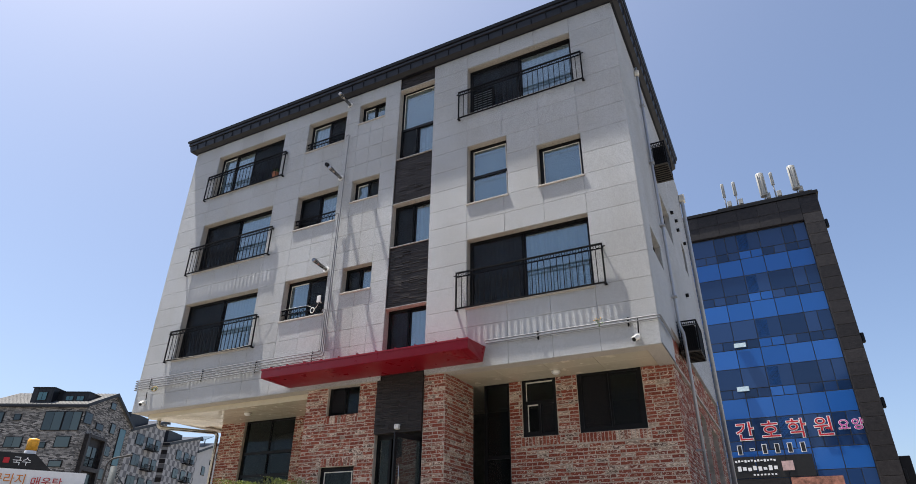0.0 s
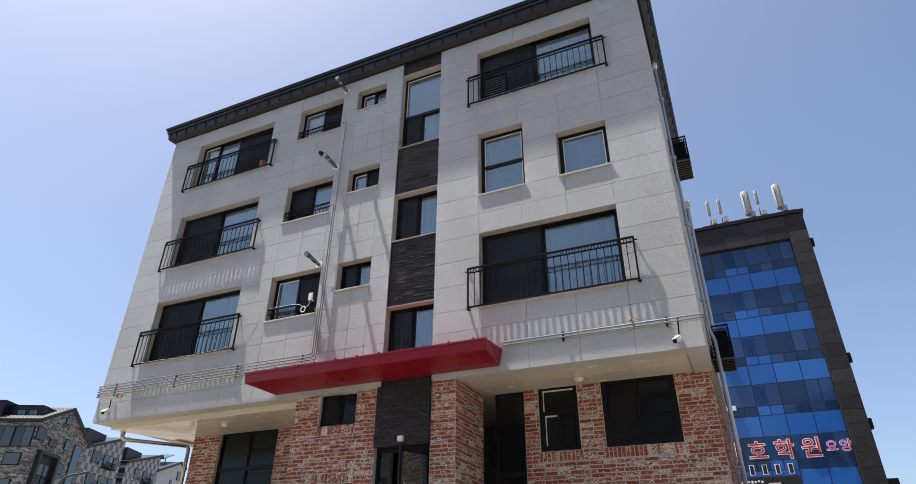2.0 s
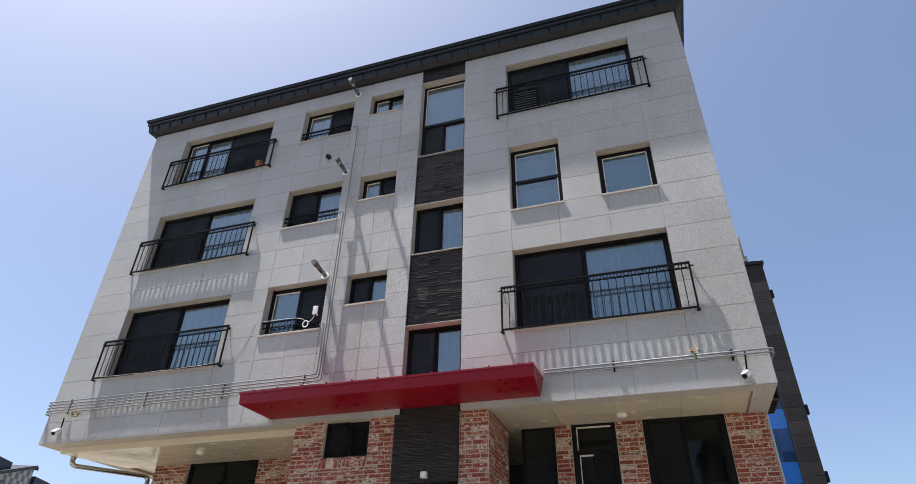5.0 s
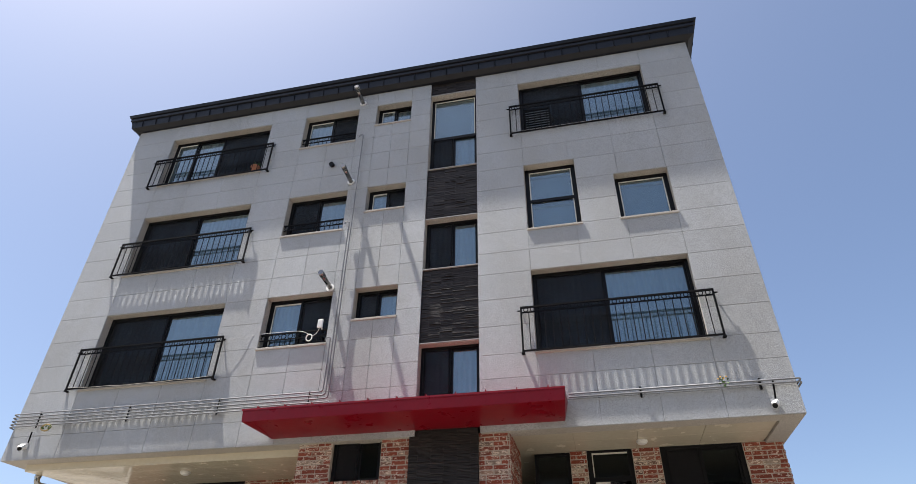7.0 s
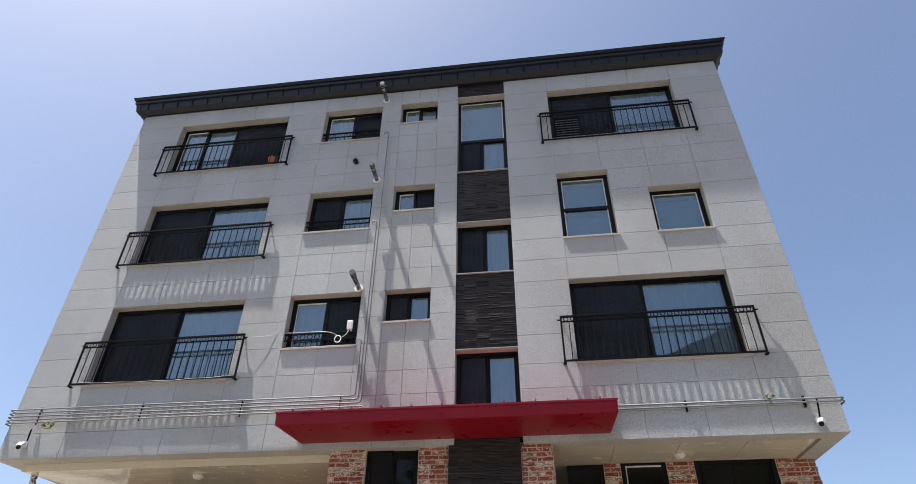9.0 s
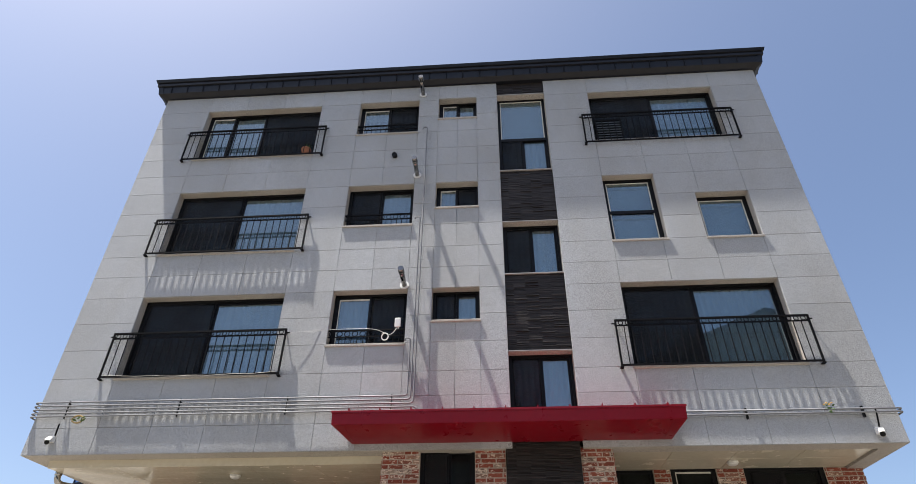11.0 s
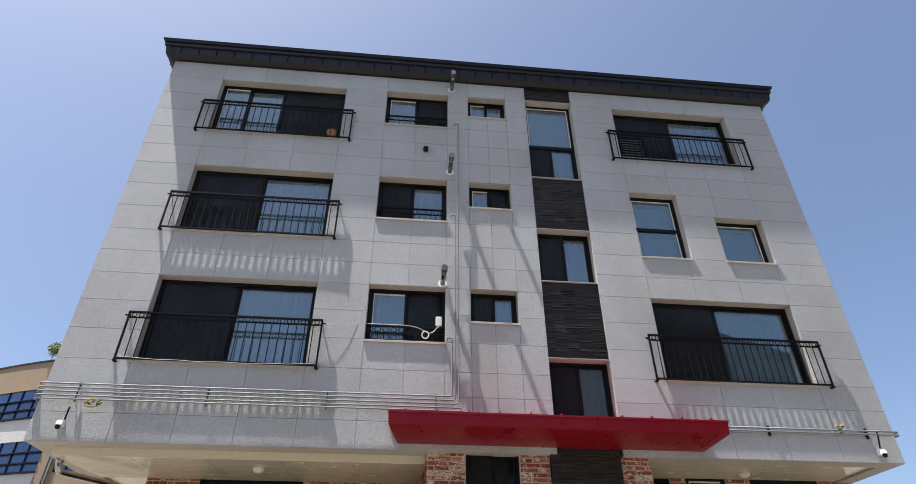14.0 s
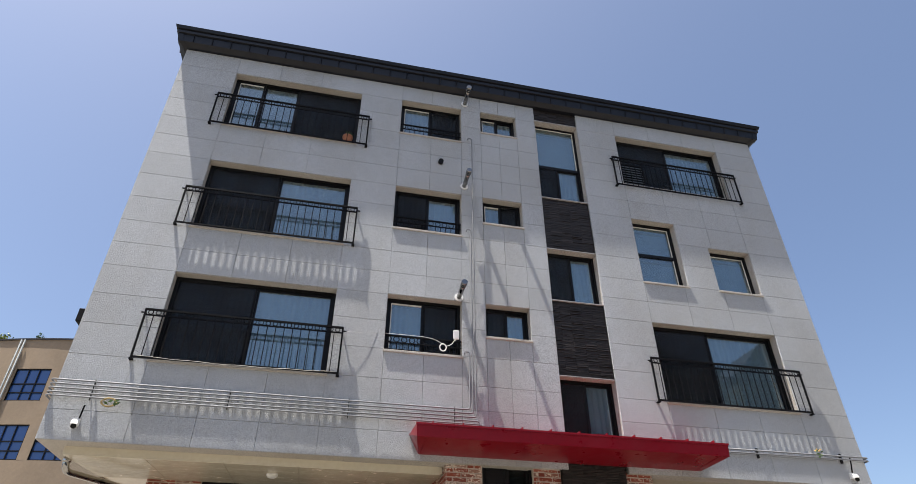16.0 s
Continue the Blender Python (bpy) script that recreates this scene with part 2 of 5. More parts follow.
def prism(bm, outline, x0, x1):
    """An outline of (y, z) drawn out along x."""
    a = [bm.verts.new((x0, y, z)) for y, z in outline]
    b = [bm.verts.new((x1, y, z)) for y, z in outline]
    n = len(outline)
    for i in range(n):
        bm.faces.new((a[i], a[(i + 1) % n], b[(i + 1) % n], b[i]))
    bm.faces.new(a[::-1])
    bm.faces.new(b)
    bmesh.ops.recalc_face_normals(bm, faces=bm.faces[:])
    return bm


def cut(rect, holes):
    """What is left of a rectangle (x0, x1, z0, z1) when the holes are taken out, as rectangles."""
    left = [rect]
    for h0, h1, k0, k1 in holes:
        nxt = []
        for x0, x1, z0, z1 in left:
            a0, a1, c0, c1 = max(x0, h0), min(x1, h1), max(z0, k0), min(z1, k1)
            if a1 - a0 < 0.005 or c1 - c0 < 0.005:
                nxt.append((x0, x1, z0, z1))
                continue
            nxt += [r for r in ((x0, x1, z0, c0), (x0, x1, c1, z1), (x0, a0, c0, c1), (a1, x1, c0, c1)) if r[1] - r[0] > 0.02 and r[3] - r[2] > 0.02]
        left = nxt
    return left


# ---- the plan of the main building ----
F = 11.98                     # front of the granite
XL, XR = -14.72, 0.80         # its two ends
ZB, ZT = 5.04, 14.52          # underside of the upper floors, top of the wall
BACK = 22.2
EAVE_END = 20.9
B = 13.55                     # brick wings, set back under the upper floors
C = 12.10                     # brick front of the entrance block
STRIP = (-5.78, -4.57)
FLOORS = ((8.30, 6.50), (11.17, 9.40), (14.00, 12.29))

L_WIN = [(-13.43, -10.37, b, t) for t, b in FLOORS]
M_WIN = [(-9.34, -7.79, 7.09, 8.32), (-9.34, -7.79, 10.0, 11.17), (-9.34, -7.79, 12.88, 14.03)]
S_WIN = [(-7.28, -6.31, 7.57, 8.32), (-7.28, -6.31, 10.44, 11.17), (-7.28, -6.31, 13.32, 14.05)]
R_WIN = [(-3.47, -0.39, 6.50, 8.31), (-3.47, -0.39, 12.29, 13.99)]
C_WIN = [(-3.47, -2.32, 9.36, 11.18), (-1.51, -0.37, 9.36, 10.57)]
W_WIN = [(STRIP[0], STRIP[1], 5.30, 6.86), (STRIP[0], STRIP[1], 8.62, 9.95), (STRIP[0], STRIP[1], 11.48, 14.07)]
UPPER = L_WIN + M_WIN + S_WIN + R_WIN + C_WIN


# ---- ground ----
def ground_height(x, y):
    low = min(max(-0.28 + (2.5 - x) * 0.078, -0.6), 1.4)
    s = min(max((y - 4.0) / 6.5, 0), 1)
    s = s * s * (3 - 2 * s)
    return low * (1 - s) + 1.6 * s


bm = bmesh.new()
gx = [-3000, -600, -200, -80, -40, *range(-24, 15, 2), 30, 80, 200, 600, 3000]
gy = [-3000, -600, -200, -60, -20, *range(-8, 15, 1), 20, 40, 80, 200, 600, 3000]
grid = [[bm.verts.new((x, y, ground_height(x, y))) for y in gy] for x in gx]
for i in range(len(gx) - 1):
    for j in range(len(gy) - 1):
        bm.faces.new((grid[i][j], grid[i + 1][j], grid[i + 1][j + 1], grid[i][j + 1])).smooth = True
tagged(part("ground", bm, GROUND), "worn grey concrete and asphalt ground rising to the building", "ground", kind="structure")

# ---- upper walls ----
front = part("wall_front", (lambda b: [box(b, x0, x1, F + 0.034, F + 0.30, z0, z1) for x0, x1, z0, z1 in
             cut((XL + 0.03, XR - 0.03, ZB + 0.03, ZT + 0.3), [(a - 0.034, q + 0.034, c, d + 0.034) for a, q, c, d in UPPER] + [(STRIP[0] - 0.034, STRIP[1] + 0.034, ZB, ZT + 0.3)])] and b)(bmesh.new()), JOINT)
tagged(front, "light grey bush-hammered granite front wall with aligned joints", "wall", kind="structure")
ROWS_Z = [ZB, 5.53, 6.02, 6.50, 7.10, 7.70, 8.305, 8.83, 9.36, 9.96, 10.57, 11.175, 11.73, 12.29, 12.86, 13.43, 14.0, ZT + 0.1]
COLS_X = [XL, -13.43, -12.41, -11.39, -10.37, -9.34, -8.56, -7.79, -7.28, -6.795, -6.31, STRIP[0]]
COLS_R = [STRIP[1], -3.47, -2.44, -1.41, -0.39, XR]


def side_wall(name, x, sgn, holes, label):
    """A granite side wall; holes are (y0, y1, z0, z1)."""
    x_in = x - sgn * 0.30
    bm = bmesh.new()
    for y0, y1, z0, z1 in cut((F + 0.30, BACK, ZB + 0.03, ZT + 0.3), holes):
        box(bm, min(x_in, x - sgn * 0.034), max(x_in, x - sgn * 0.034), y0, y1, z0, z1)
    ob = part(name, bm, JOINT)
    tagged(ob, label, "wall", kind="structure")
    ys = [F + 0.032, 13.0, 14.1, 15.2, 16.3, 17.4, 18.5, 19.6, 20.9, BACK]
    made = {}
    for y0, y1 in zip(ys, ys[1:]):
        for z0, z1 in zip(ROWS_Z, ROWS_Z[1:]):
            for a0, a1, c0, c1 in cut((y0, y1, z0, z1), holes):
                key = (round(a1 - a0, 3), round(c1 - c0, 3))
                if key not in made:
                    made[key] = slab_mesh(0.03, key[0] - 0.005, key[1] - 0.005, GRANITE)
                piece("granite_slab", made[key], (x - sgn * 0.015, (a0 + a1) / 2, (c0 + c1) / 2), ob)
    return ob


def slab_mesh(dx, dy, dz, material, r=0.003):
    bm = soft_box(-dx / 2, dx / 2, -dy / 2, dy / 2, -dz / 2, dz / 2, r)
    me = bpy.data.meshes.new("slab")
    bm.to_mesh(me)
    bm.free()
    me.materials.append(material)
    return me


SIDE_HOLES = [(12.88, 14.15, 7.50, 8.15), (15.90, 17.4, 9.70, 10.75), (19.8, 20.6, 9.95, 11.0)]
SIDE_TOP = 5.90               # the brick of the side reaches higher than the overhang
right_wall = side_wall("wall_right", XR, 1, SIDE_HOLES + [(13.65, BACK + 0.1, ZB - 0.1, SIDE_TOP)], "grey granite side wall with small windows and pipes")
left_wall = side_wall("wall_left", XL, -1, [], "grey granite side wall of the apartment building")
tagged(part("wall_back", boxes((XL, XR, BACK, BACK + 0.3, 1.0, ZT)), GRANITE), "plain granite back wall", "wall", kind="structure")

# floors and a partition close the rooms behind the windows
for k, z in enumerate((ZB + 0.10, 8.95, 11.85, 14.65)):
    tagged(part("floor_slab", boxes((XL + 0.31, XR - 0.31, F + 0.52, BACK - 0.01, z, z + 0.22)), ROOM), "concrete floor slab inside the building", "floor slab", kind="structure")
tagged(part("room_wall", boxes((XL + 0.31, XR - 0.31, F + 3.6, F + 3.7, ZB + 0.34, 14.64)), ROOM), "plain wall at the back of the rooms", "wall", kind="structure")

# ---- windows ----
WINDOW_NO = [0]


def window(x0, x1, z0, z1, rows, y=F, depth=0.20, lining=GRANITE_WARM, sill=True, label="black-framed sliding window in granite", rail=False, border=0.055, glass=GLASS):
    """rows, from the top: (share of height, [(share of width, what the cell shows), ...])."""
    WINDOW_NO[0] += 1
    w = thing("window_%d" % WINDOW_NO[0], ((x0 + x1) / 2, y, z0), label, "window", kind="structure")
    yf = y + depth
    if lining:
        t = 0.032
        part("lining", boxes((x0 - t, x0, y + 0.036, yf + 0.09, z0, z1 + t), (x1, x1 + t, y + 0.036, yf + 0.09, z0, z1 + t), (x0, x1, y + 0.036, yf + 0.09, z1, z1 + t)), lining, w, "granite reveal")
    if sill:
        part("window_sill", soft_box(x0 - 0.02, x1 + 0.02, y - 0.027, yf + 0.05, z0 - 0.048, z0, 0.006), GRANITE_WARM, w, "pale granite sill")
    b = border
    part("window_frame", boxes((x0, x0 + b, yf, yf + 0.10, z0, z1), (x1 - b, x1, yf, yf + 0.10, z0, z1), (x0 + b, x1 - b, yf, yf + 0.10, z0, z0 + b), (x0 + b, x1 - b, yf, yf + 0.10, z1 - b, z1)), BLACK, w)
    zt = z1 - b
    ih, iw = (z1 - z0 - 2 * b), (x1 - x0 - 2 * b)
    for r, (sh, cells) in enumerate(rows):
        zb = zt - ih * sh
        if r:
            part("transom", boxes((x0 + b, x1 - b, yf - 0.005, yf + 0.08, zt - 0.04, zt + 0.04)), BLACK, w)
        xa = x0 + b
        for c, (sw, what) in enumerate(cells):
            xb = xa + iw * sw
            yy = yf + 0.012 + 0.034 * (c % 2)
            s = 0.045 if "fixed" not in what else 0.018
            sash = part("sash", boxes((xa, xa + s, yy, yy + 0.03, zb, zt), (xb - s, xb, yy, yy + 0.03, zb, zt), (xa + s, xb - s, yy, yy + 0.03, zb, zb + s), (xa + s, xb - s, yy, yy + 0.03, zt - s, zt)), BLACK, w)
            pane = part("pane", boxes((xa + s - 0.004, xb - s + 0.004, yy + 0.013, yy + 0.018, zb + s - 0.004, zt - s + 0.004)), glass, sash)
            if "topbead" in what:
                part("inner_bead", boxes((xa + s, xb - s, yy - 0.004, yy + 0.01, zt - s - 0.03, zt - s), (xa + s, xa + s + 0.018, yy - 0.004, yy + 0.01, zb + s, zt - s - 0.03)), CREAM, sash, "cream inner bead")
            elif "bead" in what:
                e = 0.022
                part("inner_bead", boxes((xa + s, xa + s + e, yy - 0.004, yy + 0.01, zb + s, zt - s), (xb - s - e, xb - s, yy - 0.004, yy + 0.01, zb + s, zt - s), (xa + s + e, xb - s - e, yy - 0.004, yy + 0.01, zt - s - e, zt - s)), CREAM, sash, "cream inner bead")
            if "screen" in what:
                part("insect_screen", boxes((xa + 0.02, xb - 0.02, yf + 0.002, yf + 0.004, zb + 0.02, zt - 0.02)), SCREEN, w, "fine dark insect screen")
            if "curtain" in what:
                drape(xa - 0.05, xb + 0.05, yf + 0.12, zb - 0.02, zt + 0.02, w)
            if "blind" in what:
                part("roller_blind", boxes((xa - 0.05, xb + 0.05, yf + 0.11, yf + 0.115, zb - 0.02, zt + 0.02)), CURTAIN, w, "pale roller blind")
                part("blind_rail", boxes((xa, xb, yf + 0.085, yf + 0.105, zt - 0.16, zt - 0.12), (xa, xb, yf + 0.08, yf + 0.105, zt - 0.05, zt)), CREAM, w)
            xa = xb
        zt = zb
    if rail:
        low_rail(x0 + 0.004, x1 - 0.004, y + 0.05, z0 + 0.02, z0 + 0.34)
    return w


def drape(x0, x1, y, z0, z1, parent):
    """A hanging curtain with folds."""
    bm = bmesh.new()
    n = max(12, int((x1 - x0) / 0.022))
    rnd = random.Random(int(x0 * 100 + z0 * 10))
    ph, rows = rnd.random() * 6, []
    for i in range(n + 1):
        x = x0 + (x1 - x0) * i / n
        d = 0.022 * math.sin(x * 52 + ph) + 0.012 * math.sin(x * 23 + ph * 2)
        rows.append([bm.verts.new((x, y + d * k, z)) for k, z in ((0.8, z1), (1.0, (z0 + z1) / 2), (1.2, z0))])
    for a, b in zip(rows, rows[1:]):
        for k in range(2):
            bm.faces.new((a[k], b[k], b[k + 1], a[k + 1])).smooth = True
    part("curtain", bm, CURTAIN, parent, "pale hanging curtain")


def low_rail(x0, x1, y, z0, z1):
    r = thing("window_guard_rail", ((x0 + x1) / 2, y, z0), "low black iron guard rail with rings in a window", "railing", "window guard rails")
    part("top_rail", boxes((x0, x1, y - 0.015, y + 0.015, z1 - 0.03, z1)), IRON, r)
    part("mid_rail", boxes((x0, x1, y - 0.01, y + 0.01, z1 - 0.165, z1 - 0.145)), IRON, r)
    part("bottom_rail", boxes((x0, x1, y - 0.015, y + 0.015, z0, z0 + 0.025)), IRON, r)
    rings(r, x0, x1, y, z1 - 0.0875, 0.055)
    bar = slab_mesh(0.014, 0.014, z1 - 0.165 - z0 - 0.025, IRON, 0.002)
    n = int((x1 - x0) / 0.115)
    for i in range(1, n):
        piece("baluster", bar, (x0 + (x1 - x0) * i / n, y, (z1 - 0.165 + z0 + 0.025) / 2), r)


RING = {}


def rings(parent, x0, x1, y, z, radius):
    key = round(radius, 3)
    if key not in RING:
        bm = bmesh.new()
        tube(bm, [(radius * math.cos(a), 0, radius * math.sin(a)) for a in (2 * math.pi * k / 14 for k in range(15))], 0.0095, 5, False)
        me = bpy.data.meshes.new("ring")
        bm.to_mesh(me)
        bm.free()
        me.materials.append(IRON)
        RING[key] = me
    n = max(3, int(round((x1 - x0) / (radius * 2 + 0.045))))
    for i in range(n):
        piece("ring", RING[key], (x0 + (x1 - x0) * (i + 0.5) / n, y, z), parent)


CLEAR, CURT, SCR = "clear", "clear curtain", "clear screen curtain"
BIG = "black-framed sliding window with one screened sash and a pale curtain"
window(*L_WIN[0], [(1, [(0.5, SCR), (0.5, CURT)])], label=BIG)
window(*L_WIN[1], [(1, [(0.5, SCR), (0.5, CURT)])], label=BIG)
window(*L_WIN[2], [(1, [(0.22, "clear curtain topbead"), (0.28, CURT), (0.5, SCR)])], label="black-framed sliding window with its screen slid aside")
window(*M_WIN[0], [(1, [(0.5, "clear curtain topbead"), (0.5, SCR)])], rail=True, label="small sliding window with a screen half closed")
window(*M_WIN[1], [(1, [(0.5, SCR), (0.5, CURT)])], rail=True, label="small sliding window with a screen half closed")
window(*M_WIN[2], [(1, [(0.5, "clear curtain topbead"), (0.5, SCR)])], rail=True, label="small sliding window with a screen half closed")
for q, cells in zip(S_WIN, ([(0.5, SCR), (0.5, CURT)], [(0.5, "clear curtain topbead"), (0.5, SCR)], [(0.5, "clear curtain topbead"), (0.5, CURT)])):
    window(*q, [(1, cells)], label="small black bathroom window deep in the granite", border=0.05)
window(*R_WIN[0], [(1, [(0.46, SCR), (0.54, CURT)])], label=BIG)
window(*R_WIN[1], [(1, [(0.5, SCR), (0.5, CURT)])], label=BIG)
window(*C_WIN[0], [(0.52, [(1, "fixed blind bead")]), (0.48, [(1, "fixed blind bead")])], label="two-part fixed window with cream inner bead", border=0.075)
window(*C_WIN[1], [(1, [(1, "fixed blind bead")])], label="square fixed window with cream inner bead", border=0.075)
window(*W_WIN[0], [(1, [(0.5, SCR), (0.5, CURT)])], lining=GRANITE_WARM, sill=False, label="stairwell window above the red canopy", border=0.05)
window(*W_WIN[1], [(1, [(0.5, SCR), (0.5, CURT)])], lining=GRANITE_WARM, sill=False, label="stairwell window between dark stone panels", border=0.05)
window(*W_WIN[2], [(0.56, [(1, "fixed blind bead")]), (0.44, [(0.48, SCR), (0.52, CURT)])], lining=GRANITE_WARM, sill=False, label="tall stairwell window in two parts", border=0.05)

# a louvre behind the railing of the top window
louvre = thing("louvre_panel", (-3.05, F + 0.2, 12.35), "dark slatted louvre behind a balcony railing", "louvre")
part("frame", boxes((-3.38, -3.34, F + 0.165, F + 0.195, 12.345, 13.16), (-2.76, -2.72, F + 0.165, F + 0.195, 12.345, 13.16), (-3.34, -2.76, F + 0.165, F + 0.195, 13.12, 13.16)), IRON, louvre)
for k in range(9):
    z = 12.38 + k * 0.083
    part("slat", prism(bmesh.new(), [(F + 0.168, z), (F + 0.19, z + 0.045), (F + 0.19, z + 0.053), (F + 0.168, z + 0.008)], -3.34, -2.76), POLE_GREY, louvre)

# ---- dark stone strip ----
def ledger(name, x0, x1, z0, z1, y, seed, label):
    rnd = random.Random(seed)
    bm = boxes((x0, x1, y + 0.03, y + 0.2, z0, z1))
    edges = [x0]
    while edges[-1] < x1 - 0.01:
        w = 0.17 if len(edges) == 1 else rnd.uniform(0.235, 0.262)
        edges.append(x1 if x1 - edges[-1] - w < 0.1 else edges[-1] + w)
    for xa, xb in zip(edges, edges[1:]):
        z = z0
        while z < z1 - 0.004:
            block = min(z + rnd.choice((0.075, 0.10, 0.125)), z1)
            step = rnd.choice((0.0, 0.001, 0.003)) if seed == 1 else 0
            while z < block - 0.004:
                h = rnd.choice((0.016, 0.020, 0.025))
                h = block - z if block - z - h < 0.012 else h
                d = step + rnd.uniform(0.0, 0.008) + (0.014 if rnd.random() < 0.10 else 0)
                box(bm, xa + 0.0003, xb - 0.0003, y - d, y + 0.03, z + 0.0025, z + h - 0.0025)
                z += h
    return tagged(part(name, bm, STONE), label, "wall panel", kind="structure")


SY = F + 0.05
for z0, z1, sd in ((6.86, 8.62, 1), (9.95, 11.48, 2), (14.07, ZT + 0.1, 3)):
    ledger("stone_panel", STRIP[0], STRIP[1], z0 + 0.02, z1 - 0.02, SY, sd, "dark brown split-stone panel between stairwell windows")
    t = boxes((STRIP[0], STRIP[1], F + 0.004, F + 0.034, z0 + 0.003, z0 + 0.022), (STRIP[0], STRIP[1], F + 0.004, F + 0.2, z1 - 0.02, z1))
    tagged(part("trim", t, FLASHING), "thin metal flashing at the edge of a stone panel", "trim", kind="structure")
ledger("stone_panel", STRIP[0], STRIP[1], 5.15, 5.28, SY, 6, "dark brown split-stone panel behind the canopy")
ledger("stone_panel", -5.89, -4.622, 3.80, 5.148, F + 0.06, 4, "dark brown split-stone panel over the entrance door")

# ---- roof edge ----
PROFILE = [(0.30, 14.535), (-0.07, 14.535), (-0.19, 14.61), (-0.22, 14.81), (-0.205, 14.825), (-0.262, 14.835), (-0.268, 14.905), (-0.25, 14.91), (-0.25, 14.94), (-0.295, 14.945), (-0.325, 15.025), (-0.30, 15.037), (0.30, 15.10)]
bm = bmesh.new()
va = [bm.verts.new((XL + a, F + a, z)) for a, z in PROFILE]
vb = [bm.verts.new((XR - a, F + a, z)) for a, z in PROFILE]
for i in range(len(PROFILE)):
    bm.faces.new((va[i], va[(i + 1) % len(PROFILE)], vb[(i + 1) % len(PROFILE)], vb[i]))
bmesh.ops.recalc_face_normals(bm, faces=bm.faces[:])
roof = tagged(part("roof", bm, ROOF), "dark grey seamed-metal roof edge with a gutter lip", "roof", kind="structure")
bm = bmesh.new()
for sgn, xe in ((1, XR), (-1, XL)):
    a = [(xe - sgn * d, z) for d, z in PROFILE]
    va = [bm.verts.new((x, F + d[0], z)) for (x, z), d in zip(a, PROFILE)]
    vb = [bm.verts.new((x, EAVE_END, z)) for x, z in a]
    for i in range(len(a)):
        bm.faces.new((va[i], va[(i + 1) % len(a)], vb[(i + 1) % len(a)], vb[i]))
    bm.faces.new(vb)
bmesh.ops.recalc_face_normals(bm, faces=bm.faces[:])
part("side_eave", bm, ROOF, roof)
part("roof_deck", boxes((XL + 0.1, XR - 0.1, F + 0.1, BACK, 14.95, 15.04)), ROOF, roof)
seam = bmesh.new()
d0, d1 = Vector((0, F - 0.19, 14.61)), Vector((0, F - 0.22, 14.81))
nrm = Vector((0, -(d1 - d0).z, (d1 - d0).y)).normalized()
vs = [seam.verts.new(v) for v in (d0 + Vector((-0.014, 0, 0)), d0 + Vector((0.014, 0, 0)), d1 + Vector((0.014, 0, 0)), d1 + Vector((-0.014, 0, 0)), d0 + nrm * 0.03, d1 + nrm * 0.03)]
for f in ((0, 4, 5, 3), (4, 1, 2, 5), (0, 1, 4), (3, 5, 2), (0, 3, 2, 1)):
    seam.faces.new([vs[i] for i in f])
seam_me = bpy.data.meshes.new("seam")
seam.to_mesh(seam_me)
seam.free()
seam_me.materials.append(ROOF)
x = XL + 0.15
while x < XR:
    piece("seam", seam_me, (x, 0, 0), roof)
    x += 0.44
y = F + 0.2
while y < EAVE_END:
    for turn_z, at in ((90, (XR + F, y, 0)), (-90, (XL - F, y, 0))):
        piece("seam", seam_me, at, roof).rotation_euler = (0, 0, radians(turn_z))
    y += 0.44
# folded covers over the two corners of the eave
for sgn, xe in ((1, XR), (-1, XL)):
    bm = bmesh.new()
    rows_v = []
    for a, z in ((-0.05, 14.523), (-0.18, 14.595), (-0.217, 14.815)):
        p = a - 0.016
        rows_v.append([bm.verts.new(v) for v in ((xe - sgn * (p + 0.13), F + a + 0.01, z), (xe - sgn * (p + 0.13), F + p, z), (xe - sgn * p, F + p, z), (xe - sgn * p, F + p + 0.13, z), (xe - sgn * (a + 0.01), F + p + 0.13, z))])
    for r0, r1 in zip(rows_v, rows_v[1:]):
        for k in range(4):
            bm.faces.new((r0[k], r0[k + 1], r1[k + 1], r1[k]))
    bmesh.ops.recalc_face_normals(bm, faces=bm.faces[:])
    part("corner_cover", bm, ROOF, roof, "dark folded corner cover")

# ---- soffit ----
soffit = part("soffit", boxes((XL + 0.03, XR - 0.03, F + 0.30, BACK, ZB + 0.055, ZB + 0.10)), SOFFIT)
tagged(soffit, "cream metal soffit panels under the upper floors", "soffit", kind="structure")
bm = boxes((XL, -5.90, F + 0.034, F + 0.34, ZB + 0.001, ZB + 0.054), (-4.56, XR, F + 0.034, F + 0.34, ZB + 0.001, ZB + 0.054), (XL, XL + 0.34, F + 0.34, BACK, ZB + 0.001, ZB + 0.054), (XR - 0.34, XR, F + 0.34, BACK, ZB + 0.001, ZB + 0.054))
part("granite_border", bm, GRANITE_WARM, soffit, "granite border along the soffit")
pan = slab_mesh(1.13, 0.58, 0.02, SOFFIT, 0.003)
for i in range(13):
    for j in range(4):
        xx, yy = XL + 0.95 + i * 1.137, F + 0.65 + j * 0.587
        if -7.5 < xx < XR - 0.34 - 0.57:
            piece("soffit_panel", pan, (xx, yy, ZB + 0.046), soffit)
DROP_Y, DROP_Z, RISE = F + 0.35, ZB - 0.135, 0.0605


def drop_z(y):
    return DROP_Z + (y - DROP_Y) * RISE


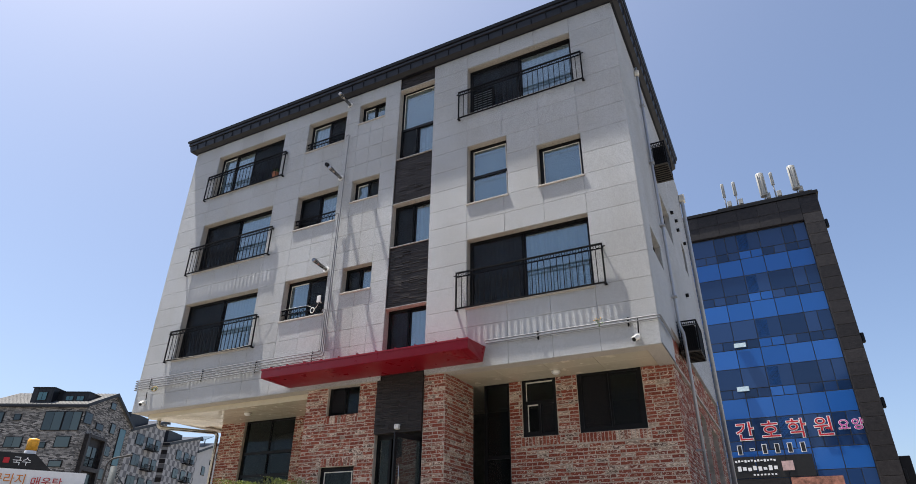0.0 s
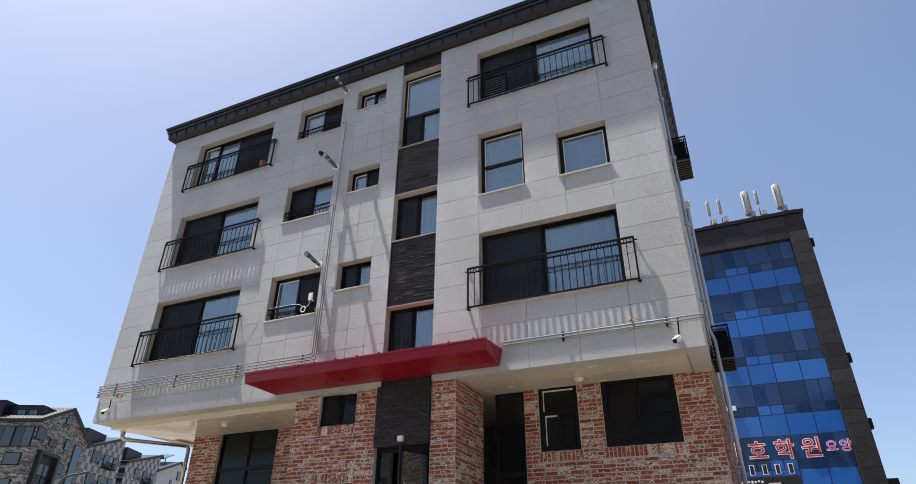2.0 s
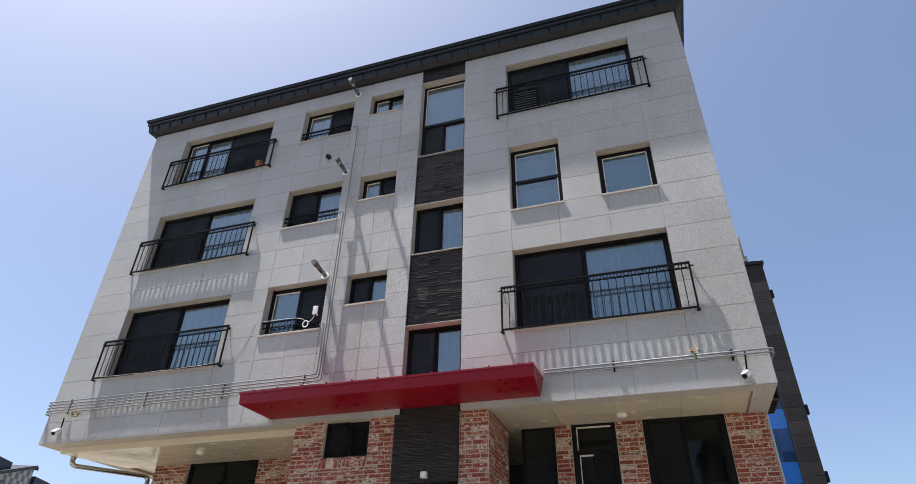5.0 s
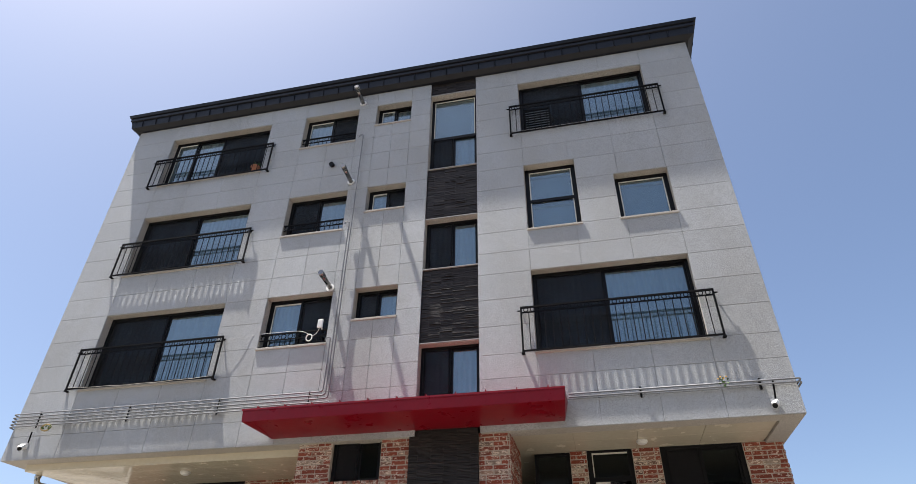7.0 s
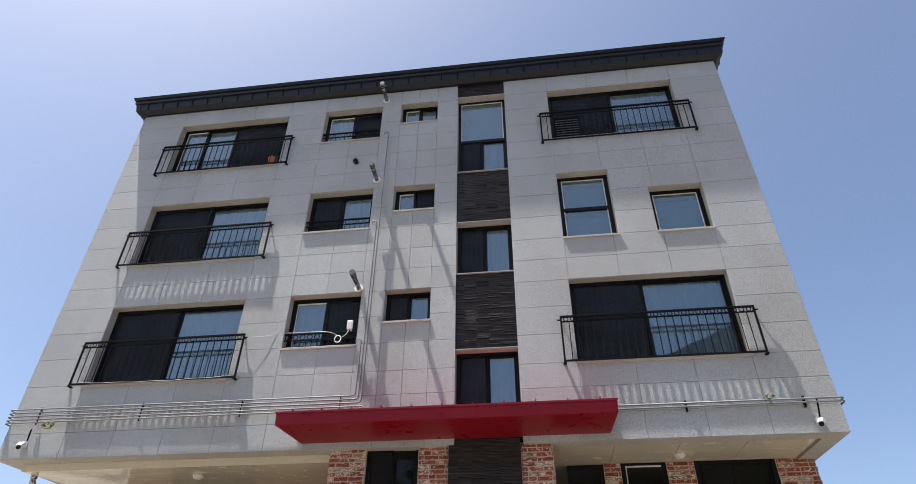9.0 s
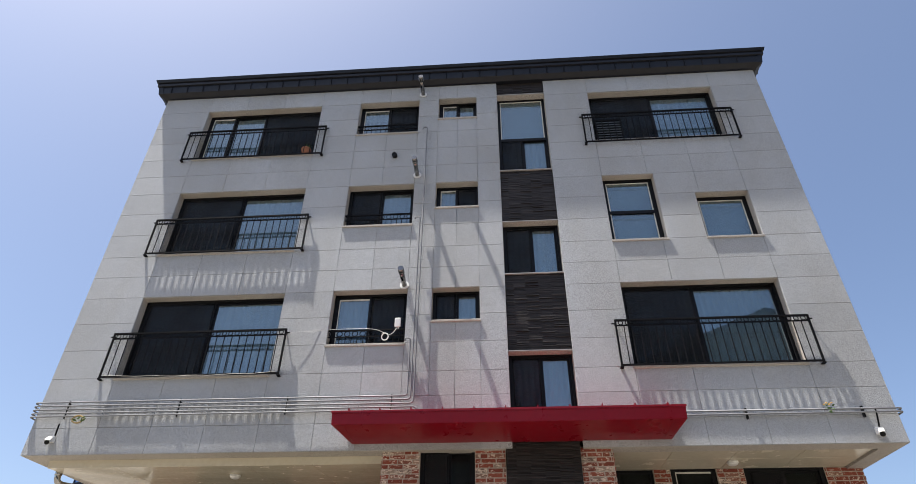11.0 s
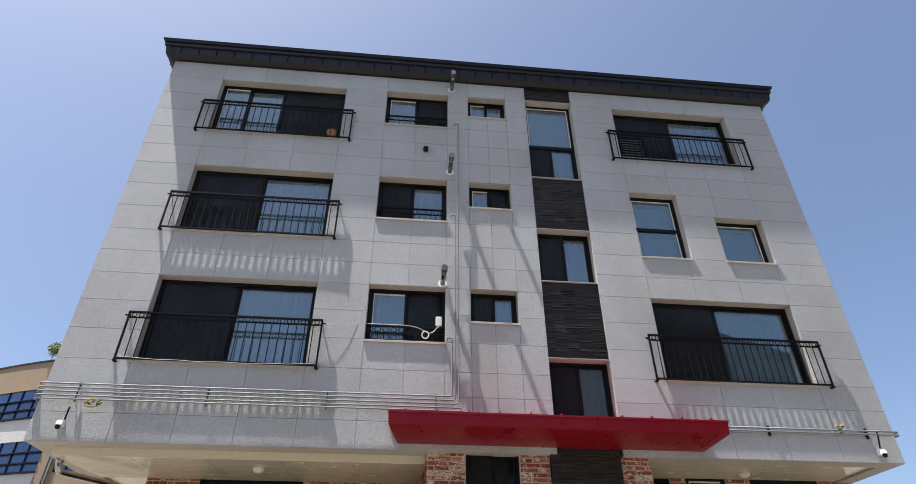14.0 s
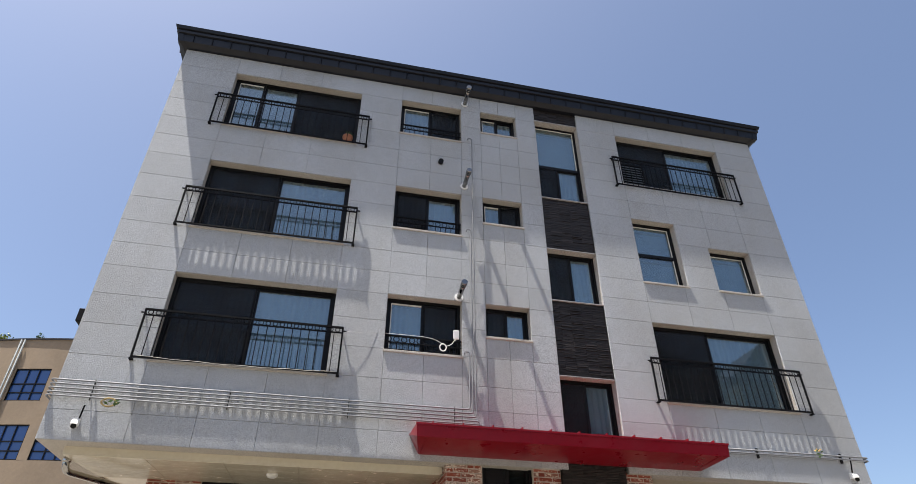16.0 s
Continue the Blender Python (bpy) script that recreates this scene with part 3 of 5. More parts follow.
part("dropped_ceiling", prism(bmesh.new(), [(DROP_Y, ZB + 0.054), (DROP_Y, DROP_Z + 0.012), (14.40, drop_z(14.40) + 0.012), (14.40, ZB + 0.054)], XL + 0.34, -8.09), SOFFIT, soffit, "cream metal ceiling dropped below the granite edge")
wide = slab_mesh(1.24, 0.512, 0.014, SOFFIT, 0.003)
for i in range(5):
    for j in range(4):
        yy = DROP_Y + 0.26 + j * 0.517
        piece("soffit_panel", wide, (XL + 0.34 + 0.63 + i * 1.25, yy, drop_z(yy) + 0.006), soffit).rotation_euler = (math.atan(RISE), 0, 0)

# ---- canopy ----
canopy = thing("entrance_canopy", (-5.88, F, 5.1), "bright red painted metal canopy over the entrance", "canopy")
bm = bmesh.new()
cx0, cx1, cyf = -8.78, -2.98, 11.085
v = [bm.verts.new(p) for p in ((cx0, cyf, 5.43), (cx1, cyf, 5.43), (cx1, F, 5.49), (cx0, F, 5.49),
                               (cx0 + 0.01, cyf + 0.01, 5.205), (cx1 - 0.01, cyf + 0.01, 5.205), (cx1 - 0.08, F, 5.15), (cx0 + 0.18, F, 5.15))]
for f in ((0, 1, 2, 3), (4, 7, 6, 5), (0, 4, 5, 1), (1, 5, 6, 2), (2, 6, 7, 3), (3, 7, 4, 0)):
    bm.faces.new([v[i] for i in f])
bmesh.ops.recalc_face_normals(bm, faces=bm.faces[:])
bmesh.ops.bevel(bm, geom=bm.edges[:], offset=0.006, segments=2, affect="EDGES")
part("body", bm, RED, canopy)
# unseen filler added to keep sun from leaking down behind the canopy
part("sun_gap_filler", boxes((STRIP[0] + 0.003, STRIP[1] - 0.003, F + 0.001, F + 0.13, 5.16, 5.285)), RED, canopy)
part("drip_lip", boxes((cx0 - 0.012, cx1 + 0.012, cyf - 0.014, cyf - 0.001, 5.405, 5.436)), RED, canopy)
part("lip_shadow_gap", boxes((cx0 + 0.004, cx1 - 0.004, cyf - 0.010, cyf - 0.001, 5.392, 5.402)), RED, canopy)
for xe, sg in ((cx0, 1), (cx1, -1)):
    part("end_fold", prism(bmesh.new(), [(cyf + 0.02, 5.208), (F - 0.02, 5.156), (F - 0.02, 5.145), (cyf + 0.02, 5.196)], min(xe + sg * 0.19, xe + sg * 0.215), max(xe + sg * 0.19, xe + sg * 0.215)), RED, canopy)
for i in range(11):
    xx = cx0 + 0.28 + i * 0.525
    part("standing_seam", boxes((xx - 0.01, xx + 0.01, cyf + 0.005, F - 0.005, 5.425, 5.478)), RED, canopy)

# ---- balcony railings ----
def railing(x0, x1, z0, z1, label):
    y0, y1 = F - 0.088, F - 0.060
    y = (y0 + y1) / 2
    r = thing("balcony_railing", ((x0 + x1) / 2, F, z0), label, "railing", "balcony railings")
    part("top_rail", boxes((x0 - 0.01, x1 + 0.01, y0 - 0.006, y1 + 0.004, z1 - 0.034, z1)), IRON, r)
    part("mid_rail", boxes((x0, x1, y0 + 0.005, y1 - 0.003, z1 - 0.138, z1 - 0.114)), IRON, r)
    part("bottom_rail", boxes((x0, x1, y0, y1, z0 + 0.012, z0 + 0.042)), IRON, r)
    rings(r, x0 + 0.03, x1 - 0.03, y, z1 - 0.0715, 0.042)
    for x in (x0, x1):
        part("post", boxes((x - 0.017, x + 0.017, y0, y1, z0 - 0.02, z1)), IRON, r)
        part("foot_bracket", boxes((x - 0.03, x + 0.03, y0 - 0.004, F, z0 - 0.022, z0)), IRON, r)
        part("head_bracket", boxes((x - 0.012, x + 0.012, y1, F, z1 - 0.09, z1 - 0.065)), IRON, r)
        part("fixing", boxes(((x - 0.075) if x == x0 else x, x if x == x0 else x + 0.075, F - 0.075, F - 0.045, z1 - 0.085, z1 - 0.07)), IRON, r)
    n = int(round((x1 - x0) / 0.152))
    bar = slab_mesh(0.016, 0.014, z1 - 0.135 - z0 - 0.03, IRON, 0.002)
    for i in range(1, n):
        piece("baluster", bar, (x0 + (x1 - x0) * i / n, y, (z1 - 0.135 + z0 + 0.03) / 2), r)
    return r


RAIL = "black wrought-iron balcony railing with a row of rings"
first = railing(-13.70, -10.16, 6.47, 7.435, RAIL)
copy_thing(first, pose(-11.93, F, 6.47 + 2.90))
copy_thing(first, pose(-11.90, F, 6.47 + 5.74))
second = railing(-3.71, -0.135, 6.47, 7.43, RAIL)
copy_thing(second, pose(-1.92, F, 6.47 + 5.70))

# ---- brick ground floor ----
LB = 14.40                    # the left brick wing stands further back
BL, BH, BD = 0.262, 0.081, 0.05


def brick_face(name, holes, rect, place, seed, label, soldiers=(), singles=None, inset=0.0):
    """Bricks over rect (u0, u1, z0, z1); place(u, z, d) gives the world point at depth d behind the face."""
    rnd = random.Random(seed)
    u0, u1, z0, z1 = rect
    back = bmesh.new()

    def solid(bm, a0, a1, c0, c1, d0, d1):
        vs = [bm.verts.new(place(u, z, d)) for u, z, d in ((a0, c0, d0), (a1, c0, d0), (a1, c0, d1), (a0, c0, d1), (a0, c1, d0), (a1, c1, d0), (a1, c1, d1), (a0, c1, d1))]
        for f in ((0, 3, 2, 1), (4, 5, 6, 7), (0, 1, 5, 4), (1, 2, 6, 5), (2, 3, 7, 6), (3, 0, 4, 7)):
            bm.faces.new([vs[i] for i in f])

    for a0, a1, c0, c1 in cut((u0 + inset, u1, z0, z1), holes):
        solid(back, a0, a1, c0, c1, 0.008, 0.24)
    bmesh.ops.recalc_face_normals(back, faces=back.faces[:])
    wall = tagged(part(name, back, MORTAR), label, "wall", kind="structure")
    rest, g = bmesh.new(), 0.010
    todo = []
    rows = int((z1 - z0) / BH) + 1
    for r in range(rows):
        c1 = z1 - r * BH
        c0 = max(z0, c1 - BH)
        u = u0 - (0.5 * BL if r % 2 else 0) - rnd.uniform(0, 0.02)
        while u < u1:
            w = BL * rnd.choice((1, 1, 1, 1, 0.5, 1.08))
            todo += [(q, rnd.uniform(-0.006, 0.006)) for q in cut((max(u, u0), min(u + w, u1), c0, c1), list(holes) + list(soldiers)) if min(u + w, u1) - max(u, u0) > 0.03]
            u += w
    for s0, s1, k0, k1 in soldiers:
        n = int(round((s1 - s0) / 0.083))
        todo += [((s0 + (s1 - s0) * i / n, s0 + (s1 - s0) * (i + 1) / n, k0, k1), rnd.uniform(-0.006, 0.006)) for i in range(n)]
    count = 0
    for (a0, a1, c0, c1), d in todo:
        if a1 - a0 < 0.03 or c1 - c0 < 0.03:
            continue
        j = [rnd.uniform(-0.002, 0.002) for _ in range(2)]
        if singles and c0 > singles and count < 300:
            one = bmesh.new()
            cu, cz = (a0 + a1) / 2, (c0 + c1) / 2
            solid(one, a0 + g, a1 - g, c0 + g + j[0], c1 - g + j[1], d, 0.03)
            bmesh.ops.recalc_face_normals(one, faces=one.faces[:])
            at = place(cu, cz, 0)
            bmesh.ops.translate(one, verts=one.verts[:], vec=-Vector(at))
            me = bpy.data.meshes.new("brick")
            one.to_mesh(me)
            one.free()
            me.materials.append(BRICK)
            piece("brick", me, at, wall)
            count += 1
        else:
            solid(rest, a0 + g, a1 - g, c0 + g + j[0], c1 - g + j[1], d, 0.03)
    bmesh.ops.recalc_face_normals(rest, faces=rest.faces[:])
    if rest.verts:
        tagged(part("bricks", rest, BRICK_REST, wall), kind="stuff")
    else:
        rest.free()
    return wall


def facing(y):
    return lambda u, z, d: (u, y + d, z)


BT, GB = ZB + 0.03, 1.3
G2, GLOW = (-7.40, -6.44, 4.31, 5.12), (-7.45, -6.43, 1.95, 3.16)
GM, GR = (-2.78, -1.93, 3.76, 5.12), (-1.42, 0.05, 3.76, 5.12)
brick_face("brick_front_left", [G2, GLOW], (-8.068, -5.90, GB, BT), facing(C), 11, "reclaimed red brick wall beside the entrance, smeared with old lime",
           [(-7.46, -6.44, 4.15, 4.36), (-7.50, -6.38, 3.16, 3.37)], 2.7)
brick_face("brick_front_right", [], (-4.62, -4.062, GB, BT), facing(C), 12, "narrow reclaimed brick pier beside the entrance", (), 2.4)
brick_face("brick_pier_side", [], (C, B, GB, BT), lambda u, z, d: (-4.05 - d, u, z), 13, "side of the brick entrance block", (), 2.4, 0.035)
brick_face("brick_block_side", [], (C, LB, GB, BT), lambda u, z, d: (-8.08 + d, u, z), 14, "side of the brick entrance block", (), 3.2, 0.035)
brick_face("brick_wing_right", [GM, GR], (-3.10, XR - 0.062, GB, BT), facing(B), 15, "reclaimed red brick wing under the overhang, smeared with old lime",
           [(-2.82, -1.89, 3.55, 3.76), (-1.47, 0.10, 3.55, 3.76)], 3.6)
brick_face("brick_wing_left", [], (-10.45, -8.33, GB, BT), facing(LB), 16, "reclaimed brick wall beside a shop window", (), 3.0)
brick_face("brick_pier_left", [], (-13.488, -12.5, GB, BT), facing(LB), 17, "reclaimed brick corner pier by a drainpipe", (), 2.8)
brick_face("brick_pier_return", [], (LB, 18.0, GB, BT), lambda u, z, d: (-13.5 + d, u, z), 18, "return of the brick corner pier", (), None, 0.035)
ARCH = [(17.2, 18.3, GB, 4.75), (19.4, 20.9, GB, 4.75)]
brick_face("brick_side", ARCH, (B, BACK, GB, SIDE_TOP - 0.01), lambda u, z, d: (XR - 0.05 - d, u, z), 19, "reclaimed brick side wall with dark arched openings", (), None, 0.035)

tagged(part("trim", boxes((XR - 0.055, XR + 0.025, 13.66, BACK, SIDE_TOP - 0.03, SIDE_TOP)), FLASHING), "pale metal flashing over the brick of the side wall", "trim", kind="structure")

GLABEL = "black-framed ground-floor window in reclaimed brick"
window(*G2, [(1, [(0.52, "clear screen"), (0.48, "clear")])], y=C, depth=0.09, lining=None, sill=False, label=GLABEL, glass=DARKGLASS)
window(*GLOW, [(1, [(1, "clear bead")])], y=C, depth=0.10, lining=None, sill=False, label=GLABEL, glass=DARKGLASS)
window(*GM, [(0.42, [(1, "fixed topbead")]), (0.58, [(0.5, "clear topbead"), (0.5, "clear screen")])], y=B, depth=0.05, lining=None, sill=False, label=GLABEL, border=0.075, glass=DARKGLASS)
window(*GR, [(1, [(0.48, "clear screen"), (0.52, "clear")])], y=B, depth=0.03, lining=None, sill=False, label=GLABEL, border=0.09, glass=DARKGLASS)
window(-3.79, -3.10, GB, BT, [(0.45, [(1, "fixed")]), (0.55, [(1, "fixed")])], y=B, depth=0.08, lining=None, sill=False, label="tall dark glass panel between brick walls", border=0.05, glass=DARKGLASS)
window(-12.5, -10.45, GB, BT, [(0.255, [(0.5, "fixed"), (0.5, "fixed")]), (0.18, [(0.5, "fixed"), (0.5, "fixed")]), (0.565, [(0.5, "fixed"), (0.5, "fixed")])],
       y=LB, depth=0.10, lining=None, sill=False, label="large black-framed shop window with four panes", border=0.06, glass=DARKGLASS)
for k, (y0, y1, z0, z1) in enumerate(SIDE_HOLES):
    w = thing("side_window_%d" % (k + 1), (XR, (y0 + y1) / 2, z0), "small dark window in the granite side wall", "window", kind="structure")
    part("window_frame", boxes((XR - 0.22, XR - 0.14, y0, y1, z0, z0 + 0.05), (XR - 0.22, XR - 0.14, y0, y1, z1 - 0.05, z1), (XR - 0.22, XR - 0.14, y0, y0 + 0.05, z0 + 0.05, z1 - 0.05), (XR - 0.22, XR - 0.14, y1 - 0.05, y1, z0 + 0.05, z1 - 0.05)), BLACK, w)
    part("pane", boxes((XR - 0.185, XR - 0.18, y0 + 0.05, y1 - 0.05, z0 + 0.05, z1 - 0.05)), GLASS, w)
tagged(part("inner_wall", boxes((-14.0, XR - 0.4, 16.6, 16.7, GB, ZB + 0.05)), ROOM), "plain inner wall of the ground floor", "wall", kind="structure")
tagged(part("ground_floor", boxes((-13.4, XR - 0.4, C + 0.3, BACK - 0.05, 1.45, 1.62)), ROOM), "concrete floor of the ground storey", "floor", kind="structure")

# entrance door
door = thing("entrance_door", (-5.26, C + 0.12, 1.62), "black aluminium glass entrance door standing open", "door")
dx0, dx1, dy = -5.90, -4.62, C + 0.12
part("door_frame", boxes((dx0, dx0 + 0.06, dy, dy + 0.1, 1.62, 3.80), (dx1 - 0.06, dx1, dy, dy + 0.1, 1.62, 3.80), (dx0 + 0.06, dx1 - 0.06, dy, dy + 0.1, 3.70, 3.80), (-5.56, -5.50, dy, dy + 0.1, 1.62, 3.70)), BLACK, door)
part("side_light", boxes((dx0 + 0.06, -5.56, dy + 0.04, dy + 0.05, 1.64, 3.70)), GLASS, door)
turn = Matrix.Translation((dx1 - 0.06, dy, 0)) @ Matrix.Rotation(radians(76), 4, "Z")
bm = bmesh.new()
for q in ((-0.86, -0.79, -0.02, 0.02, 1.64, 3.68), (-0.07, 0, -0.02, 0.02, 1.64, 3.68), (-0.79, -0.07, -0.02, 0.02, 3.58, 3.68), (-0.79, -0.07, -0.02, 0.02, 1.64, 1.80)):
    box(bm, *q, m=turn)
leaf = part("door_leaf", bm, BLACK, door)
bm = bmesh.new()
box(bm, -0.79, -0.07, -0.004, 0.004, 1.80, 3.58, m=turn)
part("pane", bm, GLASS, leaf)
for s in (-0.06, 0.06):
    bm = bmesh.new()
    tube(bm, [turn @ Vector((-0.74, s, 2.55)), turn @ Vector((-0.74, s, 3.05))], 0.014)
    tube(bm, [turn @ Vector((-0.74, 0, 2.62)), turn @ Vector((-0.74, s, 2.62))], 0.008)
    tube(bm, [turn @ Vector((-0.74, 0, 2.98)), turn @ Vector((-0.74, s, 2.98))], 0.008)
    part("pull_handle", bm, STEEL, leaf, "steel pull handle")
part("floor_step", boxes((dx0, dx1, C - 0.5, C + 0.3, 1.50, 1.62)), MORTAR, door)
lamp = thing("entrance_sensor_light", (-5.23, C - 0.05, 3.87), "small white box light on dark stone over the door", "wall light")
part("body", soft_box(-5.285, -5.17, C - 0.155, C - 0.05, 3.87, 3.975, 0.012, 2), WHITE, lamp)
part("lens", boxes((-5.275, -5.18, C - 0.145, C - 0.06, 3.862, 3.87)), CREAM, lamp)

# soffit lights
def round_slab(bm, x, y, z, profile, sides=20):
    """Turn a profile of (radius, height) round the upright axis."""
    rs = []
    for r, h in profile:
        rs.append([bm.verts.new((x + r * math.cos(a), y + r * math.sin(a), z + h)) for a in (2 * math.pi * k / sides for k in range(sides))])
    for p, q in zip(rs, rs[1:]):
        for k in range(sides):
            bm.faces.new((p[k], p[(k + 1) % sides], q[(k + 1) % sides], q[k])).smooth = True
    bm.faces.new(rs[0][::-1])
    bm.faces.new(rs[-1])
    return bm


light = thing("soffit_light", (-1.75, 13.1, ZB + 0.04), "round white sensor light on the soffit", "ceiling light", "soffit lights")
part("base", round_slab(bmesh.new(), -1.75, 13.1, ZB + 0.036, [(0.10, 0), (0.105, -0.02), (0.105, -0.035)]), WHITE, light)
part("diffuser", round_slab(bmesh.new(), -1.75, 13.1, ZB + 0.001, [(0.095, 0), (0.085, -0.025), (0.055, -0.04), (0.02, -0.045)]), WHITE, light)
copy_thing(light, pose(-11.1, 13.1, drop_z(13.1) + 0.003))


# ---- flue pipes and vents ----
def flue(x, z, tip_z):
    f = thing("flue_pipe", (x, F, z), "stainless steel boiler flue sticking out of granite", "flue", "boiler flues")
    a, b = Vector((x, F, z)), Vector((x, F - 0.56, tip_z))
    d = (b - a).normalized()
    bm = bmesh.new()
    tube(bm, [a, b], 0.052, 16)
    part("pipe", bm, CHROME, f)
    bm = bmesh.new()
    tube(bm, [b - d * 0.14, b - d * 0.135, b - d * 0.03, b + d * 0.012], 0.060, 16)
    part("cap", bm, CHROME, f, "slotted steel end cap")
    for k in range(4):
        bm = bmesh.new()
        tube(bm, [b - d * (0.035 + 0.028 * k), b - d * (0.045 + 0.028 * k)], 0.063, 16)
        part("slot_ring", bm, BLACK if k % 2 else STEEL, f)
    bm = bmesh.new()
    tube(bm, [a, a + d * 0.012, a + d * 0.02], 0.095, 18)
    part("flange", bm, WHITE, f, "pale wall flange")


flue(-7.86, 8.40, 8.46)
flue(-7.73, 11.42, 11.47)
flue(-7.70, 14.23, 14.29)
v = thing("wall_vent", (-8.31, F, 12.07), "round black vent cap on granite", "vent")
bm = bmesh.new()
tube(bm, [(-8.31, F, 12.07), (-8.31, F - 0.05, 12.07), (-8.31, F - 0.09, 12.06)], 0.062, 16)
part("cap", bm, BLACK, v)

# ---- conduits ----
runs = thing("conduit_bundle", (-11.2, F, 5.72), "bundle of grey metal conduits clipped along the granite", "conduit")
ends = [(6.00, -7.66, 7.16), (5.93, -7.60, 10.13), (5.86, -7.54, 12.95), (5.79, -7.48, 5.60), (5.73, -7.42, 5.56)]
for k, (z, x, top) in enumerate(ends):
    y = F - 0.075
    pts = [(XL - 0.07, F + 2.2, z), (XL - 0.07, y, z), (x, y, z), (x, y, top)]
    if top > 7:
        pts += [(x - 0.10, y, top), (x - 0.10, y, top - 0.06)]
    bm = bmesh.new()
    tube(bm, bend(pts, 0.07), 0.0145, 8)
    part("conduit", bm, CONDUIT, runs)
for x in (-14.12, -11.95, -9.9, -7.95):
    part("clip_rail", boxes((x - 0.006, x + 0.006, F - 0.058, F - 0.03, 5.69, 6.04)), IRON, runs, "dark clip rail")
    part("clip_screw", boxes((x - 0.008, x + 0.008, F - 0.03, F, 5.74, 5.76), (x - 0.008, x + 0.008, F - 0.03, F, 5.97, 5.99)), IRON, runs)
for z in (7.10, 8.42, 9.0, 10.0, 11.5, 12.7):
    part("pipe_clip", boxes((-7.70 if z < 7.2 else (-7.64 if z < 10.1 else -7.58), -7.50, F - 0.06, F - 0.05, z, z + 0.014)), GALV, runs)
right_run = thing("conduit_pair", (-1.0, F, 5.55), "pair of grey conduits clipped to the granite", "conduit")
for z in (5.605, 5.545):
    bm = bmesh.new()
    tube(bm, bend([(-2.95, F - 0.07, z), (XR + 0.06, F - 0.07, z), (XR + 0.06, F + 1.5, z)], 0.07), 0.0165, 8)
    part("conduit", bm, CONDUIT, right_run)
for x in (-1.72, 0.22):
    part("clip_rail", boxes((x - 0.014, x + 0.014, F - 0.05, F, 5.47, 5.66)), IRON, right_run)


# ---- security cameras ----
def security_camera(x, z, aim):
    c = thing("security_camera", (x, F, z), "white bullet security camera on a junction box", "camera", "security cameras")
    part("junction_box", soft_box(x - 0.055, x + 0.055, F - 0.05, F, z - 0.02, z + 0.10, 0.008, 2), WHITE, c)
    a = Vector((x, F - 0.09, z))
    d = Vector((aim, -0.75, -0.55)).normalized()
    bm = bmesh.new()
    tube(bm, [(x, F - 0.04, z + 0.03), a + Vector((0, 0, 0.02))], 0.018)
    part("arm", bm, WHITE, c)
    bm = bmesh.new()
    tube(bm, [a - d * 0.06, a - d * 0.055, a + d * 0.10], 0.048, 16)
    part("housing", bm, WHITE, c)
    bm = bmesh.new()
    tube(bm, [a + d * 0.10, a + d * 0.112], 0.042, 16)
    part("front", bm, BLACK, c, "black glass front")
    s = Matrix.Translation(a) @ d.to_track_quat("Y", "Z").to_matrix().to_4x4()
    bm = bmesh.new()
    box(bm, -0.040, 0.040, -0.05, 0.125, 0.044, 0.052, m=s)
    part("sun_shield", bm, WHITE, c)
    bm = bmesh.new()
    tube(bm, bend([(x + 0.03, F - 0.02, z + 0.10), (x + 0.05, F - 0.05, z + 0.28), (x + 0.06, F - 0.06, 5.6)], 0.05), 0.014, 6)
    part("cable", bm, IRON, c, "black cable sleeve")


security_camera(-14.21, 5.28, 0.35)
security_camera(0.36, 5.19, -0.45)

# ---- small things on the windows ----
dish = thing("wifi_antenna", (-7.93, F, 7.40), "white square antenna on a window guard rail", "antenna")
part("panel", soft_box(-7.99, -7.87, F - 0.10, F - 0.06, 7.40, 7.60, 0.015, 2), WHITE, dish)
bm = bmesh.new()
tube(bm, [(-7.93, F - 0.06, 7.48), (-7.93, F + 0.05, 7.42)], 0.015)
part("bracket", bm, WHITE, dish)
bm = bmesh.new()
loop = [(-8.18 + 0.065 * math.cos(a), F - 0.0, 7.24 + 0.075 * math.sin(a)) for a in (2 * math.pi * k / 20 for k in range(21))]
tube(bm, loop, 0.012, 7)
part("cable_coil", bm, WHITE, dish, "coiled white cable")
bm = bmesh.new()
tube(bm, bend([(-9.3, F + 0.02, 7.44), (-8.6, F + 0.02, 7.44), (-8.35, F + 0.02, 7.41), (-8.18, F, 7.31)], 0.1), 0.0045, 6)
tube(bm, bend([(-8.12, F, 7.27), (-8.02, F - 0.02, 7.30), (-7.95, F - 0.05, 7.40)], 0.06), 0.006, 6)
tube(bm, [(-10.15, F - 0.06, 7.36), (-9.75, F - 0.03, 7.375), (-9.3, F + 0.02, 7.44)], 0.0025, 5)
part("cable", bm, WHITE, dish)
sag = thing("loose_cable", (-11.9, F - 0.1, 6.46), "thin white cable lying along a balcony railing", "cable")
bm = bmesh.new()
tube(bm, [(-13.62 + 3.4 * k / 16, F - 0.098, 6.512 - 0.035 * math.sin(math.pi * k / 16) + 0.006 * math.sin(k * 1.7)) for k in range(17)], 0.0035, 6)
part("wire", bm, CREAM, sag)
